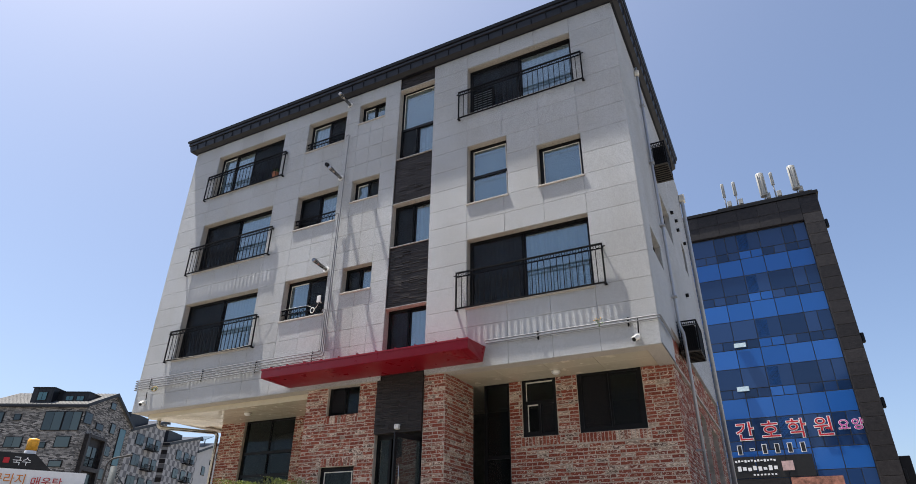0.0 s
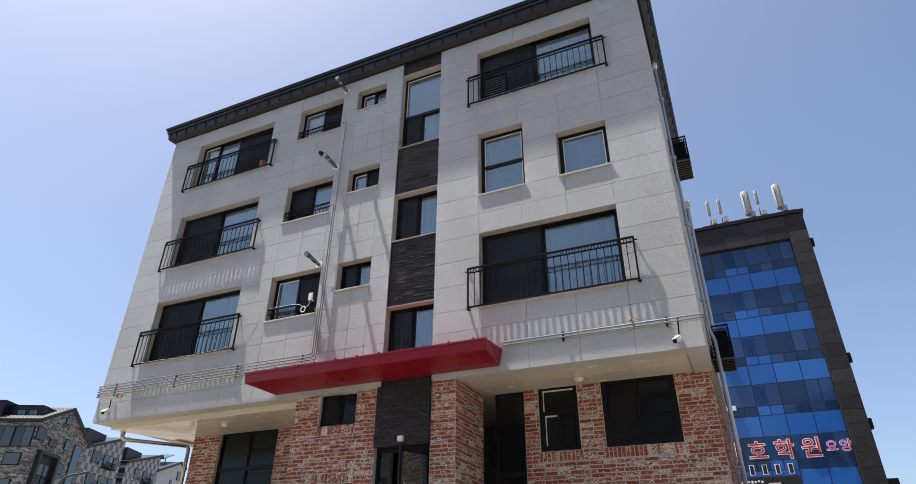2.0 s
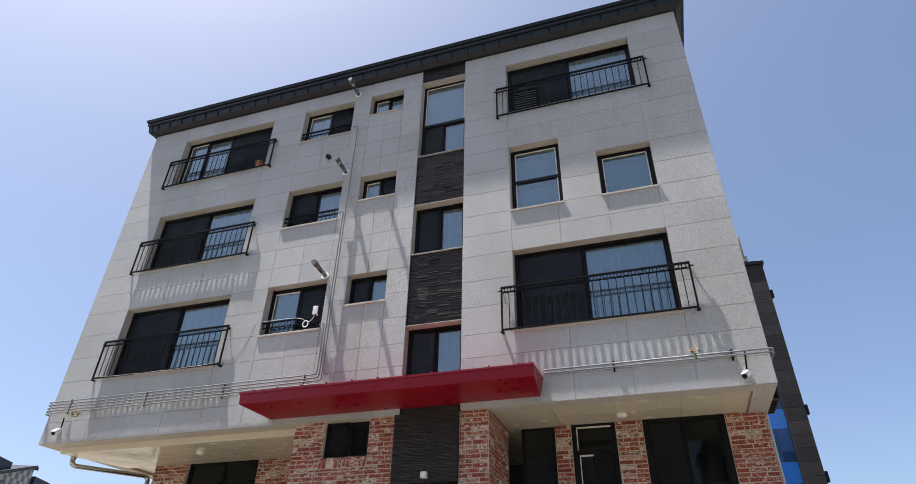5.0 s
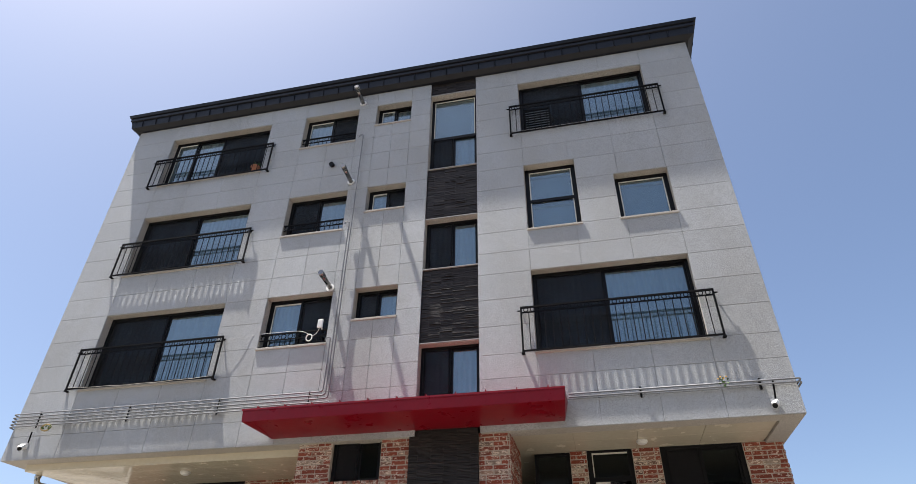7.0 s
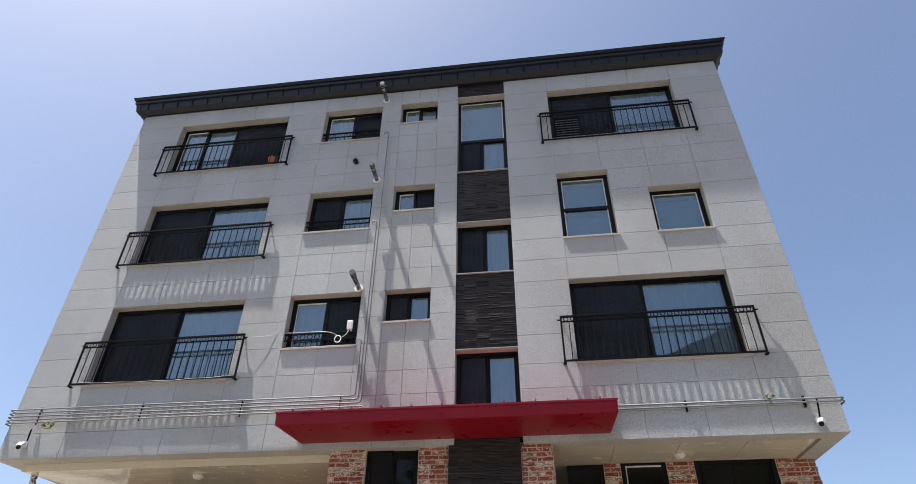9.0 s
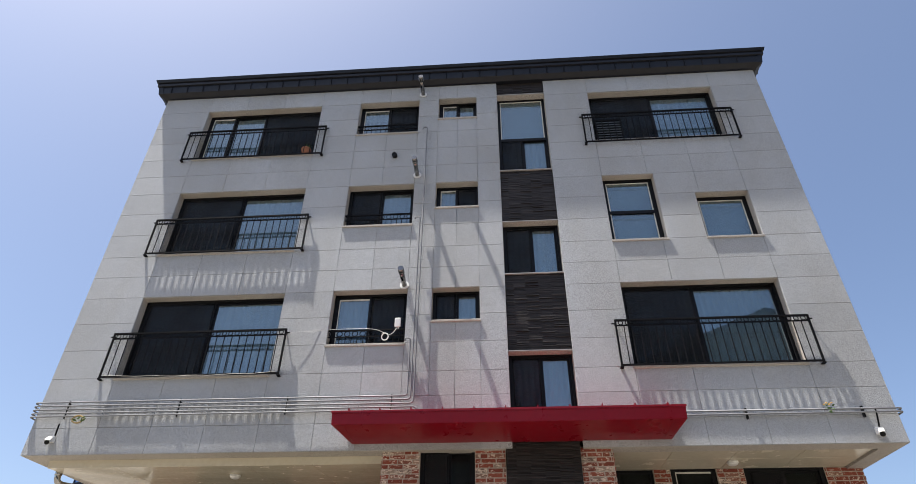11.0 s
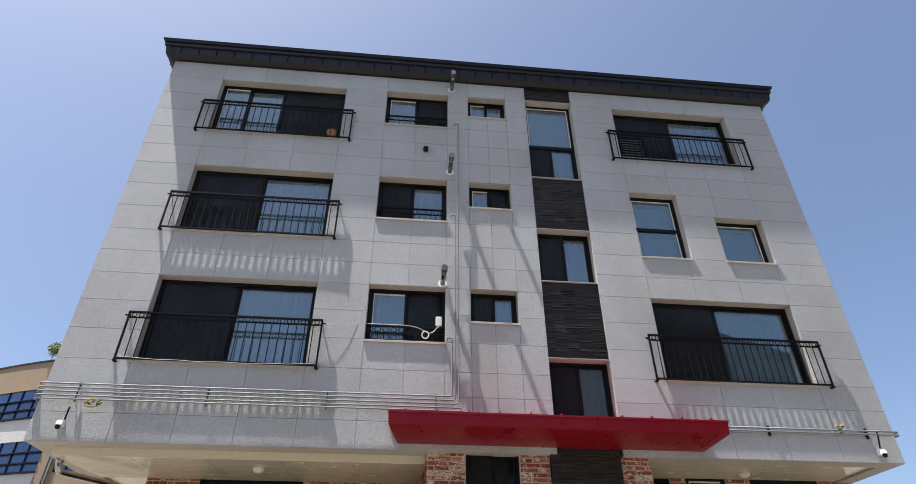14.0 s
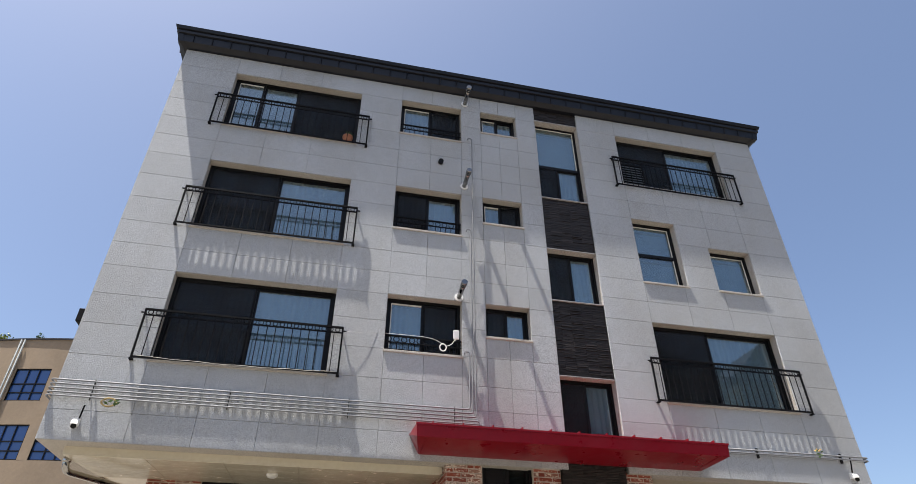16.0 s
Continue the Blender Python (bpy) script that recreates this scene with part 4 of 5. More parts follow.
pot = thing("flower_pot", (-10.58, F + 0.05, 12.29), "terracotta flower pot on the window sill", "flower pot")
TERRA = plain("terracotta", (0.36, 0.15, 0.085), 0.8)
part("pot", round_slab(bmesh.new(), -10.58, F + 0.06, 12.29, [(0.07, 0.0), (0.10, 0.10), (0.115, 0.17), (0.125, 0.18), (0.125, 0.21), (0.1, 0.21)]), TERRA, pot)
LEAF = plain("green_leaf", (0.06, 0.11, 0.025), 0.6, vary=0.4)
bm = bmesh.new()
rnd = random.Random(5)
for k in range(24):
    a, e = rnd.uniform(0, 6.28), rnd.uniform(0.3, 1.3)
    c = Vector((-10.58, F + 0.06, 12.50))
    d = Vector((math.cos(a) * math.cos(e), math.sin(a) * math.cos(e), math.sin(e))) * rnd.uniform(0.08, 0.2)
    s = d.cross(Vector((0, 0, 1))).normalized() * 0.018
    bm.faces.new([bm.verts.new(p) for p in (c, c + d * 0.5 + s, c + d, c + d * 0.5 - s)])
part("leaves", bm, LEAF, pot)
spray = thing("faded_wreath", (-13.85, F, 5.65), "dried vine wreath with green leaves on the conduits", "wreath")
VINE = plain("dry_vine", (0.40, 0.30, 0.13), 0.8)
bm = bmesh.new()
for k in range(7):
    r = 0.068 + 0.02 * rnd.random()
    tube(bm, [(-13.80 + 1.4 * r * math.cos(a) , F - 0.10 + 0.02 * math.sin(a * 3 + k), 5.66 + 0.85 * r * math.sin(a)) for a in (2 * math.pi * q / 14 + k for q in range(15))], 0.005, 5, False)
part("vines", bm, VINE, spray)
bm = bmesh.new()
for k in range(5):
    c = Vector((-13.78 + rnd.uniform(-0.06, 0.10), F - 0.12, 5.64 + rnd.uniform(-0.07, 0.06)))
    d = Vector((rnd.uniform(-0.5, 0.8), -0.2, rnd.uniform(0.1, 0.8))).normalized() * 0.10
    s = d.cross(Vector((0, 1, 0))).normalized() * 0.022
    bm.faces.new([bm.verts.new(p) for p in (c, c + d * 0.5 + s, c + d, c + d * 0.5 - s)])
part("leaves", bm, LEAF, spray)
posy = thing("paper_flowers", (-0.38, F, 5.60), "small yellow flowers with green leaves tied to a conduit", "flowers")
bm = bmesh.new()
for k in range(10):
    c = Vector((-0.38 + rnd.uniform(-0.05, 0.08), F - 0.10, 5.60 + rnd.uniform(-0.05, 0.05)))
    d = Vector((rnd.uniform(-0.6, 0.6), -0.3, rnd.uniform(-0.5, 0.6))).normalized() * 0.07
    s = d.cross(Vector((0, 1, 0))).normalized() * 0.016
    bm.faces.new([bm.verts.new(p) for p in (c, c + d * 0.5 + s, c + d, c + d * 0.5 - s)])
part("leaves", bm, LEAF, posy)
PETAL = plain("yellow_petal", (0.75, 0.45, 0.10), 0.6)
for k in range(4):
    c = Vector((-0.44 + 0.045 * k, F - 0.14, 5.66 + 0.03 * (k % 2)))
    part("blossom", round_slab(bmesh.new(), c.x, c.y, c.z, [(0.008, -0.012), (0.018, 0.0), (0.013, 0.008)], 8), PETAL, posy)


# ---- air conditioners on the side wall ----
TRAY = plain("dull_tray", (0.07, 0.062, 0.05), 0.6)


def air_conditioner(y0, z0, label):
    x0, x1, y1, z1 = XR + 0.06, XR + 0.46, y0 + 0.95, z0 + 0.78
    a = thing("air_conditioner", (XR, (y0 + y1) / 2, z0), label, "air conditioner", "outdoor units")
    part("unit", soft_box(x0 + 0.04, x1 - 0.05, y0 + 0.06, y1 - 0.06, z0 + 0.05, z1 - 0.12, 0.02, 2), BLACK, a, "dark outdoor unit")
    part("tray", boxes((XR, x1, y0, y1, z0, z0 + 0.03)), TRAY, a, "dull brown drip tray")
    part("top_rail", boxes((XR, x1, y0, y0 + 0.03, z1 - 0.03, z1), (XR, x1, y1 - 0.03, y1, z1 - 0.03, z1), (x1 - 0.03, x1, y0 + 0.03, y1 - 0.03, z1 - 0.03, z1)), IRON, a)
    for yy in (y0, y1 - 0.03):
        part("post", boxes((x1 - 0.03, x1, yy, yy + 0.03, z0 + 0.03, z1 - 0.03)), IRON, a)
        bm = bmesh.new()
        for k in range(9):
            for j in range(14):
                xx, zz = XR + 0.02 + k * 0.046, z0 + 0.05 + j * 0.05
                box(bm, xx, xx + 0.030 - 0.012 * (j % 2), yy + 0.012, yy + 0.016, zz, zz + 0.036)
        for j in range(14):
            box(bm, XR, x1 - 0.03, yy + 0.010, yy + 0.018, z0 + 0.034 + j * 0.05, z0 + 0.048 + j * 0.05)
        part("side_mesh", bm, IRON, a, "black perforated side panel")
    for k in range(8):
        part("tray_slat", boxes((XR + 0.02, x1 - 0.02, y0 + 0.06 + k * 0.11, y0 + 0.10 + k * 0.11, z0 - 0.012, z0)), IRON, a)
    for k in range(16):
        part("front_slat", boxes((x1 - 0.02, x1 - 0.012, y0 + 0.03, y1 - 0.03, z0 + 0.05 + k * 0.042, z0 + 0.075 + k * 0.042)), IRON, a)


air_conditioner(14.95, 11.05, "outdoor unit in a black cage high on the granite side wall")
air_conditioner(14.75, 5.62, "outdoor unit in a black cage low on the granite side wall")
for y, z in ((18.1, 11.22), (19.1, 11.43), (19.15, 11.1), (20.75, 11.34), (18.3, 8.42)):
    v = thing("wall_vent", (XR, y, z), "small round black vent cap on granite", "vent", "side vents")
    bm = bmesh.new()
    tube(bm, [(XR, y, z), (XR + 0.09, y, z)], 0.06, 12)
    part("cap", bm, BLACK, v)
pipe = thing("downpipe", (XR + 0.06, 14.6, 1.6), "stainless downpipe with clips on the side wall", "drainpipe")
bm = bmesh.new()
tube(bm, bend([(XR + 0.07, 14.65, 14.45), (XR + 0.07, 14.75, 6.30), (XR + 0.14, 14.75, 6.08), (XR + 0.14, 14.75, 1.7)], 0.08), 0.038, 14)
part("pipe", bm, GALV, pipe)
part("hopper", round_slab(bmesh.new(), XR + 0.07, 14.65, 14.12, [(0.06, 0), (0.075, 0.06), (0.075, 0.18), (0.06, 0.2)], 14), CREAM, pipe)
for z in (13.0, 11.0, 9.0, 7.0, 3.4):
    part("clip", boxes((XR, XR + 0.14, 14.62, 14.76, z, z + 0.03)), GALV, pipe)
for y in (22.3,):
    p2 = thing("service_pipe", (XR, y, 2), "pale grey drainpipe with a hopper on the side wall", "drainpipe")
    bm = bmesh.new()
    tube(bm, bend([(XR, y, 13.9), (XR + 0.1, y, 13.95), (XR + 0.1, y, 1.7)], 0.1), 0.07, 12)
    part("pipe", bm, GALV, p2)
    part("hopper", soft_box(XR + 0.01, XR + 0.22, y - 0.14, y + 0.14, 13.9, 14.2, 0.02), CREAM, p2)
gut = thing("soffit_drainpipe", (-14.2, 13.4, 4.7), "shiny stainless drainpipe bending under the soffit", "drainpipe")
bm = bmesh.new()
tube(bm, bend([(-14.42, 12.75, ZB + 0.05), (-14.42, 12.75, 4.74), (-13.58, 14.34, 4.78), (-13.58, 14.36, 1.5)], 0.14, 8), 0.055, 14)
part("pipe", bm, STEEL, gut)
part("collar", round_slab(bmesh.new(), -14.42, 12.75, 4.88, [(0.062, 0), (0.066, 0.02), (0.066, 0.05), (0.062, 0.07)], 14), STEEL, gut)
box_l = thing("side_cage", (XL - 0.4, 14.6, 8.10), "black cage on the far side wall", "cage")
part("cage", soft_box(XL - 1.02, XL, 14.2, 15.0, 8.10, 8.40, 0.01), IRON, box_l)

# ---- hedge before the brick wall ----
bm = bmesh.new()
rnd = random.Random(21)
for k in range(9000):
    u = rnd.uniform(-9.9, -7.4)
    top = 2.76 + 0.05 * math.sin(u * 3.1) + 0.10 * math.sin(u * 7.7 + 1)
    c = Vector((u, 11.5 + rnd.gauss(0, 0.2), 1.7 + (top - 1.7) * (1 - rnd.random() ** 2.2 * 0.9)))
    d = Vector((rnd.gauss(0, 1), rnd.gauss(0, 1), rnd.uniform(-0.2, 1.6))).normalized() * rnd.uniform(0.022, 0.05)
    s = d.cross(Vector((rnd.random(), rnd.random(), rnd.random()))).normalized() * 0.010
    bm.faces.new([bm.verts.new(p) for p in (c, c + d * 0.5 + s, c + d, c + d * 0.5 - s)])
hedge = thing("hedge", (-8.65, 11.5, 1.6), "bright green clipped hedge before the brick wall", "hedge")
SPRIG = plain("fresh_green_leaf", (0.16, 0.20, 0.03), 0.55, vary=0.5)
tagged(part("leaves", bm, SPRIG, hedge), kind="stuff")
bm = bmesh.new()
for k in range(14):
    u = -9.8 + k * 0.18
    tube(bm, [(u, 11.5, 1.45), (u + rnd.uniform(-0.1, 0.1), 11.5 + rnd.uniform(-0.1, 0.1), 2.6)], 0.012, 5)
part("stems", bm, VINE, hedge)

# ---- blue glass office building ----
VISION = Nodes("dark_blue_vision_glass", 0.06, spec=0.45)
VISION.colour(VISION.ramp(VISION.t.nodes.new("ShaderNodeObjectInfo").outputs["Random"], [(0, (0.008, 0.026, 0.075)), (0.7, (0.016, 0.044, 0.125)), (1, (0.028, 0.068, 0.18))]))
SPANDREL = Nodes("blue_spandrel_glass", 0.12, spec=0.5)
SPANDREL.colour(SPANDREL.ramp(SPANDREL.t.nodes.new("ShaderNodeObjectInfo").outputs["Random"], [(0, (0.014, 0.092, 0.33)), (1, (0.028, 0.13, 0.43))]))
VISION, SPANDREL = VISION.m, SPANDREL.m
BANNER = plain("black_banner", (0.012, 0.012, 0.013), 0.5)
MULLION = plain("grey_blue_mullion", (0.05, 0.055, 0.065), 0.5)
OY = 48.0
office = thing("office_building", (0, OY, 1.6), "tall office building of blue glass panels in dark stone", "building")
part("core", boxes((-12, 7.44, OY + 0.035, OY + 14, 1.6, 26.6)), MULLION, office, "dark frame behind the glass")
part("side_cladding", boxes((7.44, 8.72, OY - 0.25, OY + 14, 1.6, 26.7)), DARK_CLAD, office, "dark polished stone edge")
part("top_cladding", boxes((-12, 7.44, OY - 0.25, OY + 14, 24.55, 26.6)), DARK_CLAD, office, "dark polished stone band")
part("cornice", boxes((-12.2, 8.85, OY - 0.4, OY + 14, 26.6, 26.85)), BLACK, office)
part("roof_block", boxes((1.6, 8.75, OY + 1.6, OY + 12, 26.85, 28.0)), DARK_CLAD, office)
slabs = {}
stone = slab_mesh(1.26, 0.06, 0.885, DARK_CLAD, 0.012)
for k in range(27):
    piece("stone_slab", stone, (8.08, OY - 0.27, 2.1 + 0.9 * k), office)
stone = slab_mesh(1.485, 0.06, 0.985, DARK_CLAD, 0.012)
for k in range(9):
    for j in range(2):
        piece("stone_slab", stone, (6.68 - 1.5 * k, OY - 0.27, 25.07 + j), office)


def glass_panel(x0, x1, z0, z1, material, tag):
    key = (round(x1 - x0, 3), round(z1 - z0, 3), tag)
    if key not in slabs:
        slabs[key] = slab_mesh(key[0] - 0.055, 0.06, key[1] - 0.055, material, 0.01)
    piece("glass_panel", slabs[key], ((x0 + x1) / 2, OY + 0.02, (z0 + z1) / 2), office)


rnd = random.Random(8)
for c in range(11):
    x1 = 7.42 - 1.65 * c
    x0 = x1 - 1.65
    for r in range(6):
        top = 24.50 - 3.56 * r
        light_col = (c == 2)
        if c == 0 or rnd.random() < 0.12:
            halves = ((x0, (x0 + x1) / 2), ((x0 + x1) / 2, x1))
        else:
            halves = ((x0, x1),)
        for a, q in halves:
            glass_panel(a, q, top - 1.50, top, VISION, "v")
        if light_col:
            glass_panel(x0 + 0.05, x0 + 0.85, top - 1.45, top - 0.05, SPANDREL, "l")
        for a, q in ((x0, (x0 + x1) / 2), ((x0 + x1) / 2, x1)):
            glass_panel(a, q, top - 2.15, top - 1.50, SPANDREL if light_col and rnd.random() < 0.6 else VISION, "s%d" % light_col)
        if not (r == 5 and c > 1):
            glass_panel(x0, x1, top - 3.56, top - 2.15, SPANDREL, "b")
# open vents; the sky they mirror is put into their pale colour
PALE_VENT = plain("sky_toned_vent_glass", (0.20, 0.26, 0.30), 0.2)
for x, z in ((0.75, 12.35), (1.15, 15.55)):
    m = Matrix.Translation((x, OY - 0.1, z)) @ Matrix.Rotation(radians(-24), 4, "X")
    bm = bmesh.new()
    box(bm, -0.40, 0.40, -0.05, -0.01, -0.26, 0.14, m=m)
    part("open_vent", bm, PALE_VENT, office, "open vent window catching the sky")
for z in (24.0, 15.0, 10.6, 6.2):
    part("edge_lamp", soft_box(8.72, 8.94, OY - 0.2, OY + 0.1, z - 0.35, z + 0.35, 0.05), BLACK, office)


def lettering(body, size, at, material, parent, name, grow=0.0, lean=0.0):
    cu = bpy.data.curves.new("lettering", "FONT")
    cu.body, cu.size, cu.extrude, cu.offset, cu.resolution_u = body, size, 0.01, grow, 3
    ob = bpy.data.objects.new("lettering", cu)
    scene.collection.objects.link(ob)
    me = bpy.data.meshes.new_from_object(ob)
    bpy.data.objects.remove(ob)
    me.materials.append(material)
    me.transform(Matrix.Translation(at) @ Matrix.Rotation(radians(90), 4, "X"))
    ob = new(name, me)
    if parent:
        ob.parent = parent
        ob.matrix_parent_inverse = Matrix.Translation(-ORIGIN.get(parent.name, Vector((0, 0, 0))))
    return ob


SIGN_RED = plain("sign_red", (0.50, 0.02, 0.03), 0.5, vary=0.05)
SIGN_WHITE = plain("sign_white", (0.80, 0.80, 0.80), 0.5, vary=0.04)
SIGN_PINK = plain("sign_pink", (0.55, 0.05, 0.30), 0.5, vary=0.05)
SIGN_ORANGE = plain("sign_orange", (0.65, 0.22, 0.03), 0.5, vary=0.05)
sign = thing("window_lettering", (2.6, OY, 8.6), "large red and white lettering across the office windows", "sign")
for k, ch in enumerate("간호학원"):
    x = -0.32 + 1.62 * k
    lettering(ch, 1.34, (x, OY - 0.05, 8.90), SIGN_WHITE, sign, "letter_outline", 0.045)
    lettering(ch, 1.34, (x, OY - 0.085, 8.90), SIGN_RED, sign, "letter")
for k, ch in enumerate("요양"):
    x = 5.95 + 0.80 * k
    lettering(ch, 0.78, (x, OY - 0.05, 9.12), SIGN_WHITE, sign, "letter_outline", 0.03)
    lettering(ch, 0.78, (x, OY - 0.085, 9.12), SIGN_PINK, sign, "letter")
for k in range(6):
    x = -0.25 + 0.78 * k
    h = 0.28 if k != 1 else 0.05
    part("bar_outline", boxes((x - 0.16, x + 0.16, OY - 0.06, OY - 0.04, 8.18 - h - 0.04, 8.18 + h + 0.04)), SIGN_WHITE, sign)
    part("bar", boxes((x - 0.11, x + 0.11, OY - 0.08, OY - 0.065, 8.18 - h, 8.18 + h)), BANNER, sign)
ban = thing("shop_banner", (2.0, OY, 5.6), "black printed banner with white strokes on the office front", "banner")
for x0, x1 in ((-1.2, 0.55), (0.6, 2.45), (2.5, 4.05)):
    part("sheet", boxes((x0, x1, OY - 0.10, OY - 0.05, 6.35, 7.72)), BANNER, ban)
for k in range(13):
    x = -0.7 + 0.20 * k
    part("stroke", boxes((x, x + 0.13, OY - 0.115, OY - 0.105, 7.36 + 0.03 * (k % 3), 7.50 + 0.03 * (k % 2))), SIGN_WHITE, ban)
for k in range(8):
    x = -0.6 + 0.32 * k
    part("stroke", boxes((x, x + 0.22, OY - 0.115, OY - 0.105, 6.80 + 0.05 * (k % 2), 7.12 - 0.05 * (k % 3))), SIGN_WHITE, ban)
for k in range(7):
    x = 0.3 + 0.22 * k
    part("stroke", boxes((x, x + 0.12, OY - 0.115, OY - 0.105, 6.50, 6.60)), SIGN_WHITE, ban)
part("emblem", boxes((2.15, 2.85, OY - 0.125, OY - 0.118, 6.75, 7.35)), plain("faded_pink", (0.55, 0.38, 0.36), 0.6), ban, "faded pink emblem")
part("lower_sheet", boxes((-1.2, 2.4, OY - 0.10, OY - 0.05, 4.9, 6.30)), DARK_CLAD, ban)
part("photo_sheet", boxes((2.5, 5.5, OY - 0.10, OY - 0.05, 4.9, 6.30)), plain("food_print", (0.30, 0.13, 0.09), 0.7, vary=0.8, scale=3), ban, "printed brown and cream panel")

for x0 in (-1.2, 0.45, 2.1, 3.75, 5.8):
    grille = part("louvre_panel", boxes((x0 + 0.05, x0 + 1.55, OY - 0.045, OY - 0.02, 3.0, 4.85)), BANNER, office, "dark louvre panel")
    for k in range(12):
        part("louvre_blade", boxes((x0 + 0.10 + k * 0.12, x0 + 0.15 + k * 0.12, OY - 0.07, OY - 0.045, 3.05, 4.8)), VISION, grille)

part("side_sign_box", soft_box(8.725, 9.35, OY - 0.1, OY + 0.3, 4.4, 7.3, 0.04), BLACK, office, "dark box on the side of the building")

# aerials on the office roof
AERIAL = plain("grey_white_aerial", (0.36, 0.36, 0.34), 0.5, vary=0.06)
for x, z0, z1, r in ((5.37, 28.5, 30.7, 0.31), (7.78, 28.55, 30.75, 0.31), (2.35, 29.2, 30.55, 0.13), (3.25, 29.2, 30.5, 0.14), (6.2, 29.4, 30.6, 0.13)):
    a = thing("roof_aerial", (x, OY + 2, 28.0), "pale tall mobile-phone aerial on a steel post", "aerial", "roof aerials")
    bm = bmesh.new()
    tube(bm, [(x, OY + 2, 28.0), (x, OY + 2, z0 + 0.2)], 0.05, 8)
    part("post", bm, CONDUIT, a)
    bm = round_slab(bmesh.new(), x, OY + 2, z0, [(r * 0.97, 0), (r, 0.02), (r, z1 - z0 - 0.02), (r * 0.97, z1 - z0)], 12)
    part("housing", bm, AERIAL, a)
    for k in range(4):
        part("rib", boxes((x - r * 0.7 + k * r * 0.46, x - r * 0.66 + k * r * 0.46, OY + 2 - r - 0.01, OY + 2 - r * 0.6, z0 + 0.1, z1 - 0.1)), AERIAL, a)
    part("radio_box", soft_box(x + 0.1, x + 0.45, OY + 1.9, OY + 2.2, 28.25, 28.75, 0.03), AERIAL, a)

# ---- beige building with ribbon windows ----
BEIGE = plain("beige_stone_cladding", (0.275, 0.207, 0.14), 0.8, vary=0.10, scale=0.5)
PALE = plain("pale_grey_panel", (0.50, 0.50, 0.49), 0.6, vary=0.06, scale=0.5)
RIBBON = Nodes("deep_blue_glass", 0.07, spec=0.6)
RIBBON.colour((0.035, 0.09, 0.26))
RIBBON = RIBBON.m


def bend_y(x):
    return 41.0 + 4.0 * ((x + 22) / 15.2) ** 2


def band(bm, x0, x1, z0, z1, out, n=10, deep=0.5):
    """A piece of the curved front, out metres proud of it."""
    cols = []
    for i in range(n + 1):
        x = x0 + (x1 - x0) * i / n
        y = bend_y(x) - out
        cols.append([bm.verts.new(p) for p in ((x, y, z0), (x, y, z1), (x, y + deep, z1), (x, y + deep, z0))])
    for a, b in zip(cols, cols[1:]):
        for k in range(4):
            bm.faces.new((a[k], a[(k + 1) % 4], b[(k + 1) % 4], b[k]))
    bm.faces.new(cols[0])
    bm.faces.new(cols[-1][::-1])
    bmesh.ops.recalc_face_normals(bm, faces=bm.faces[:])
    return bm


hall = thing("curved_building", (-24, 44, 1.6), "curved beige stone building with dark blue ribbon windows", "building")
part("core", band(bmesh.new(), -37.0, -8.0, 1.6, 18.7, -0.30, 24, 10), BLACK, hall)
part("parapet", band(bmesh.new(), -37.2, -7.8, 17.0, 18.95, 0.0, 24, 0.6), BEIGE, hall)
part("coping", band(bmesh.new(), -37.3, -7.7, 18.95, 19.05, 0.08, 24, 0.8), DARK_CLAD, hall, "dark metal coping")
part("end_wall", boxes((-37.25, -37.0, bend_y(-37.0) + 0.6, bend_y(-37.0) + 9, 1.6, 18.9)), BEIGE, hall)
for r in range(4):
    top = 17.0 - 3.5 * r
    part("spandrel", band(bmesh.new(), -37.2, -30.6, top - 3.5, top - 2.05, 0.0, 6, 0.4), PALE, hall, "pale grey panel band")
    part("wall_band", band(bmesh.new(), -30.6, -7.8, top - 3.5, top - 2.05, 0.0, 18, 0.4), BEIGE, hall)
    for k in range(6):
        x0 = -37.1 + k * 1.08
        part("ribbon_pane", band(bmesh.new(), x0 + 0.03, x0 + 1.05, top - 2.02, top - 0.03, -0.12, 2, 0.05), RIBBON, hall)
        part("mullion", band(bmesh.new(), x0 - 0.03, x0 + 0.03, top - 2.05, top, -0.04, 1, 0.1), BLACK, hall)
    for zz, h, o in ((top - 0.80, 0.07, 0.10), (top - 1.45, 0.07, 0.10), (top - 2.05, 0.10, 0.14)):
        part("shading_fin", band(bmesh.new(), -37.4, -30.6, zz, zz + h, o, 6, 0.3), BLACK, hall, "dark horizontal fin")
    part("wall_pier", band(bmesh.new(), -30.6, -29.45, top - 2.05, top, 0.0, 1, 0.4), BEIGE, hall)
    x = -29.45
    while x < -9:
        win = part("window", band(bmesh.new(), x + 0.05, x + 2.10, top - 2.0, top - 0.05, -0.14, 2, 0.04), RIBBON, hall)
        for u in (0.0, 0.75, 1.40, 2.09):
            part("mullion", band(bmesh.new(), x + u, x + u + 0.06, top - 2.05, top, -0.06, 1, 0.1), BLACK, win)
        for zz in (top - 0.06, top - 1.0, top - 1.55, top - 2.05):
            part("transom", band(bmesh.new(), x, x + 2.15, zz, zz + 0.06, -0.06, 2, 0.1), BLACK, win)
        part("wall_pier", band(bmesh.new(), x + 2.15, x + 2.75, top - 2.05, top, 0.0, 2, 0.4), BEIGE, hall)
        x += 2.75
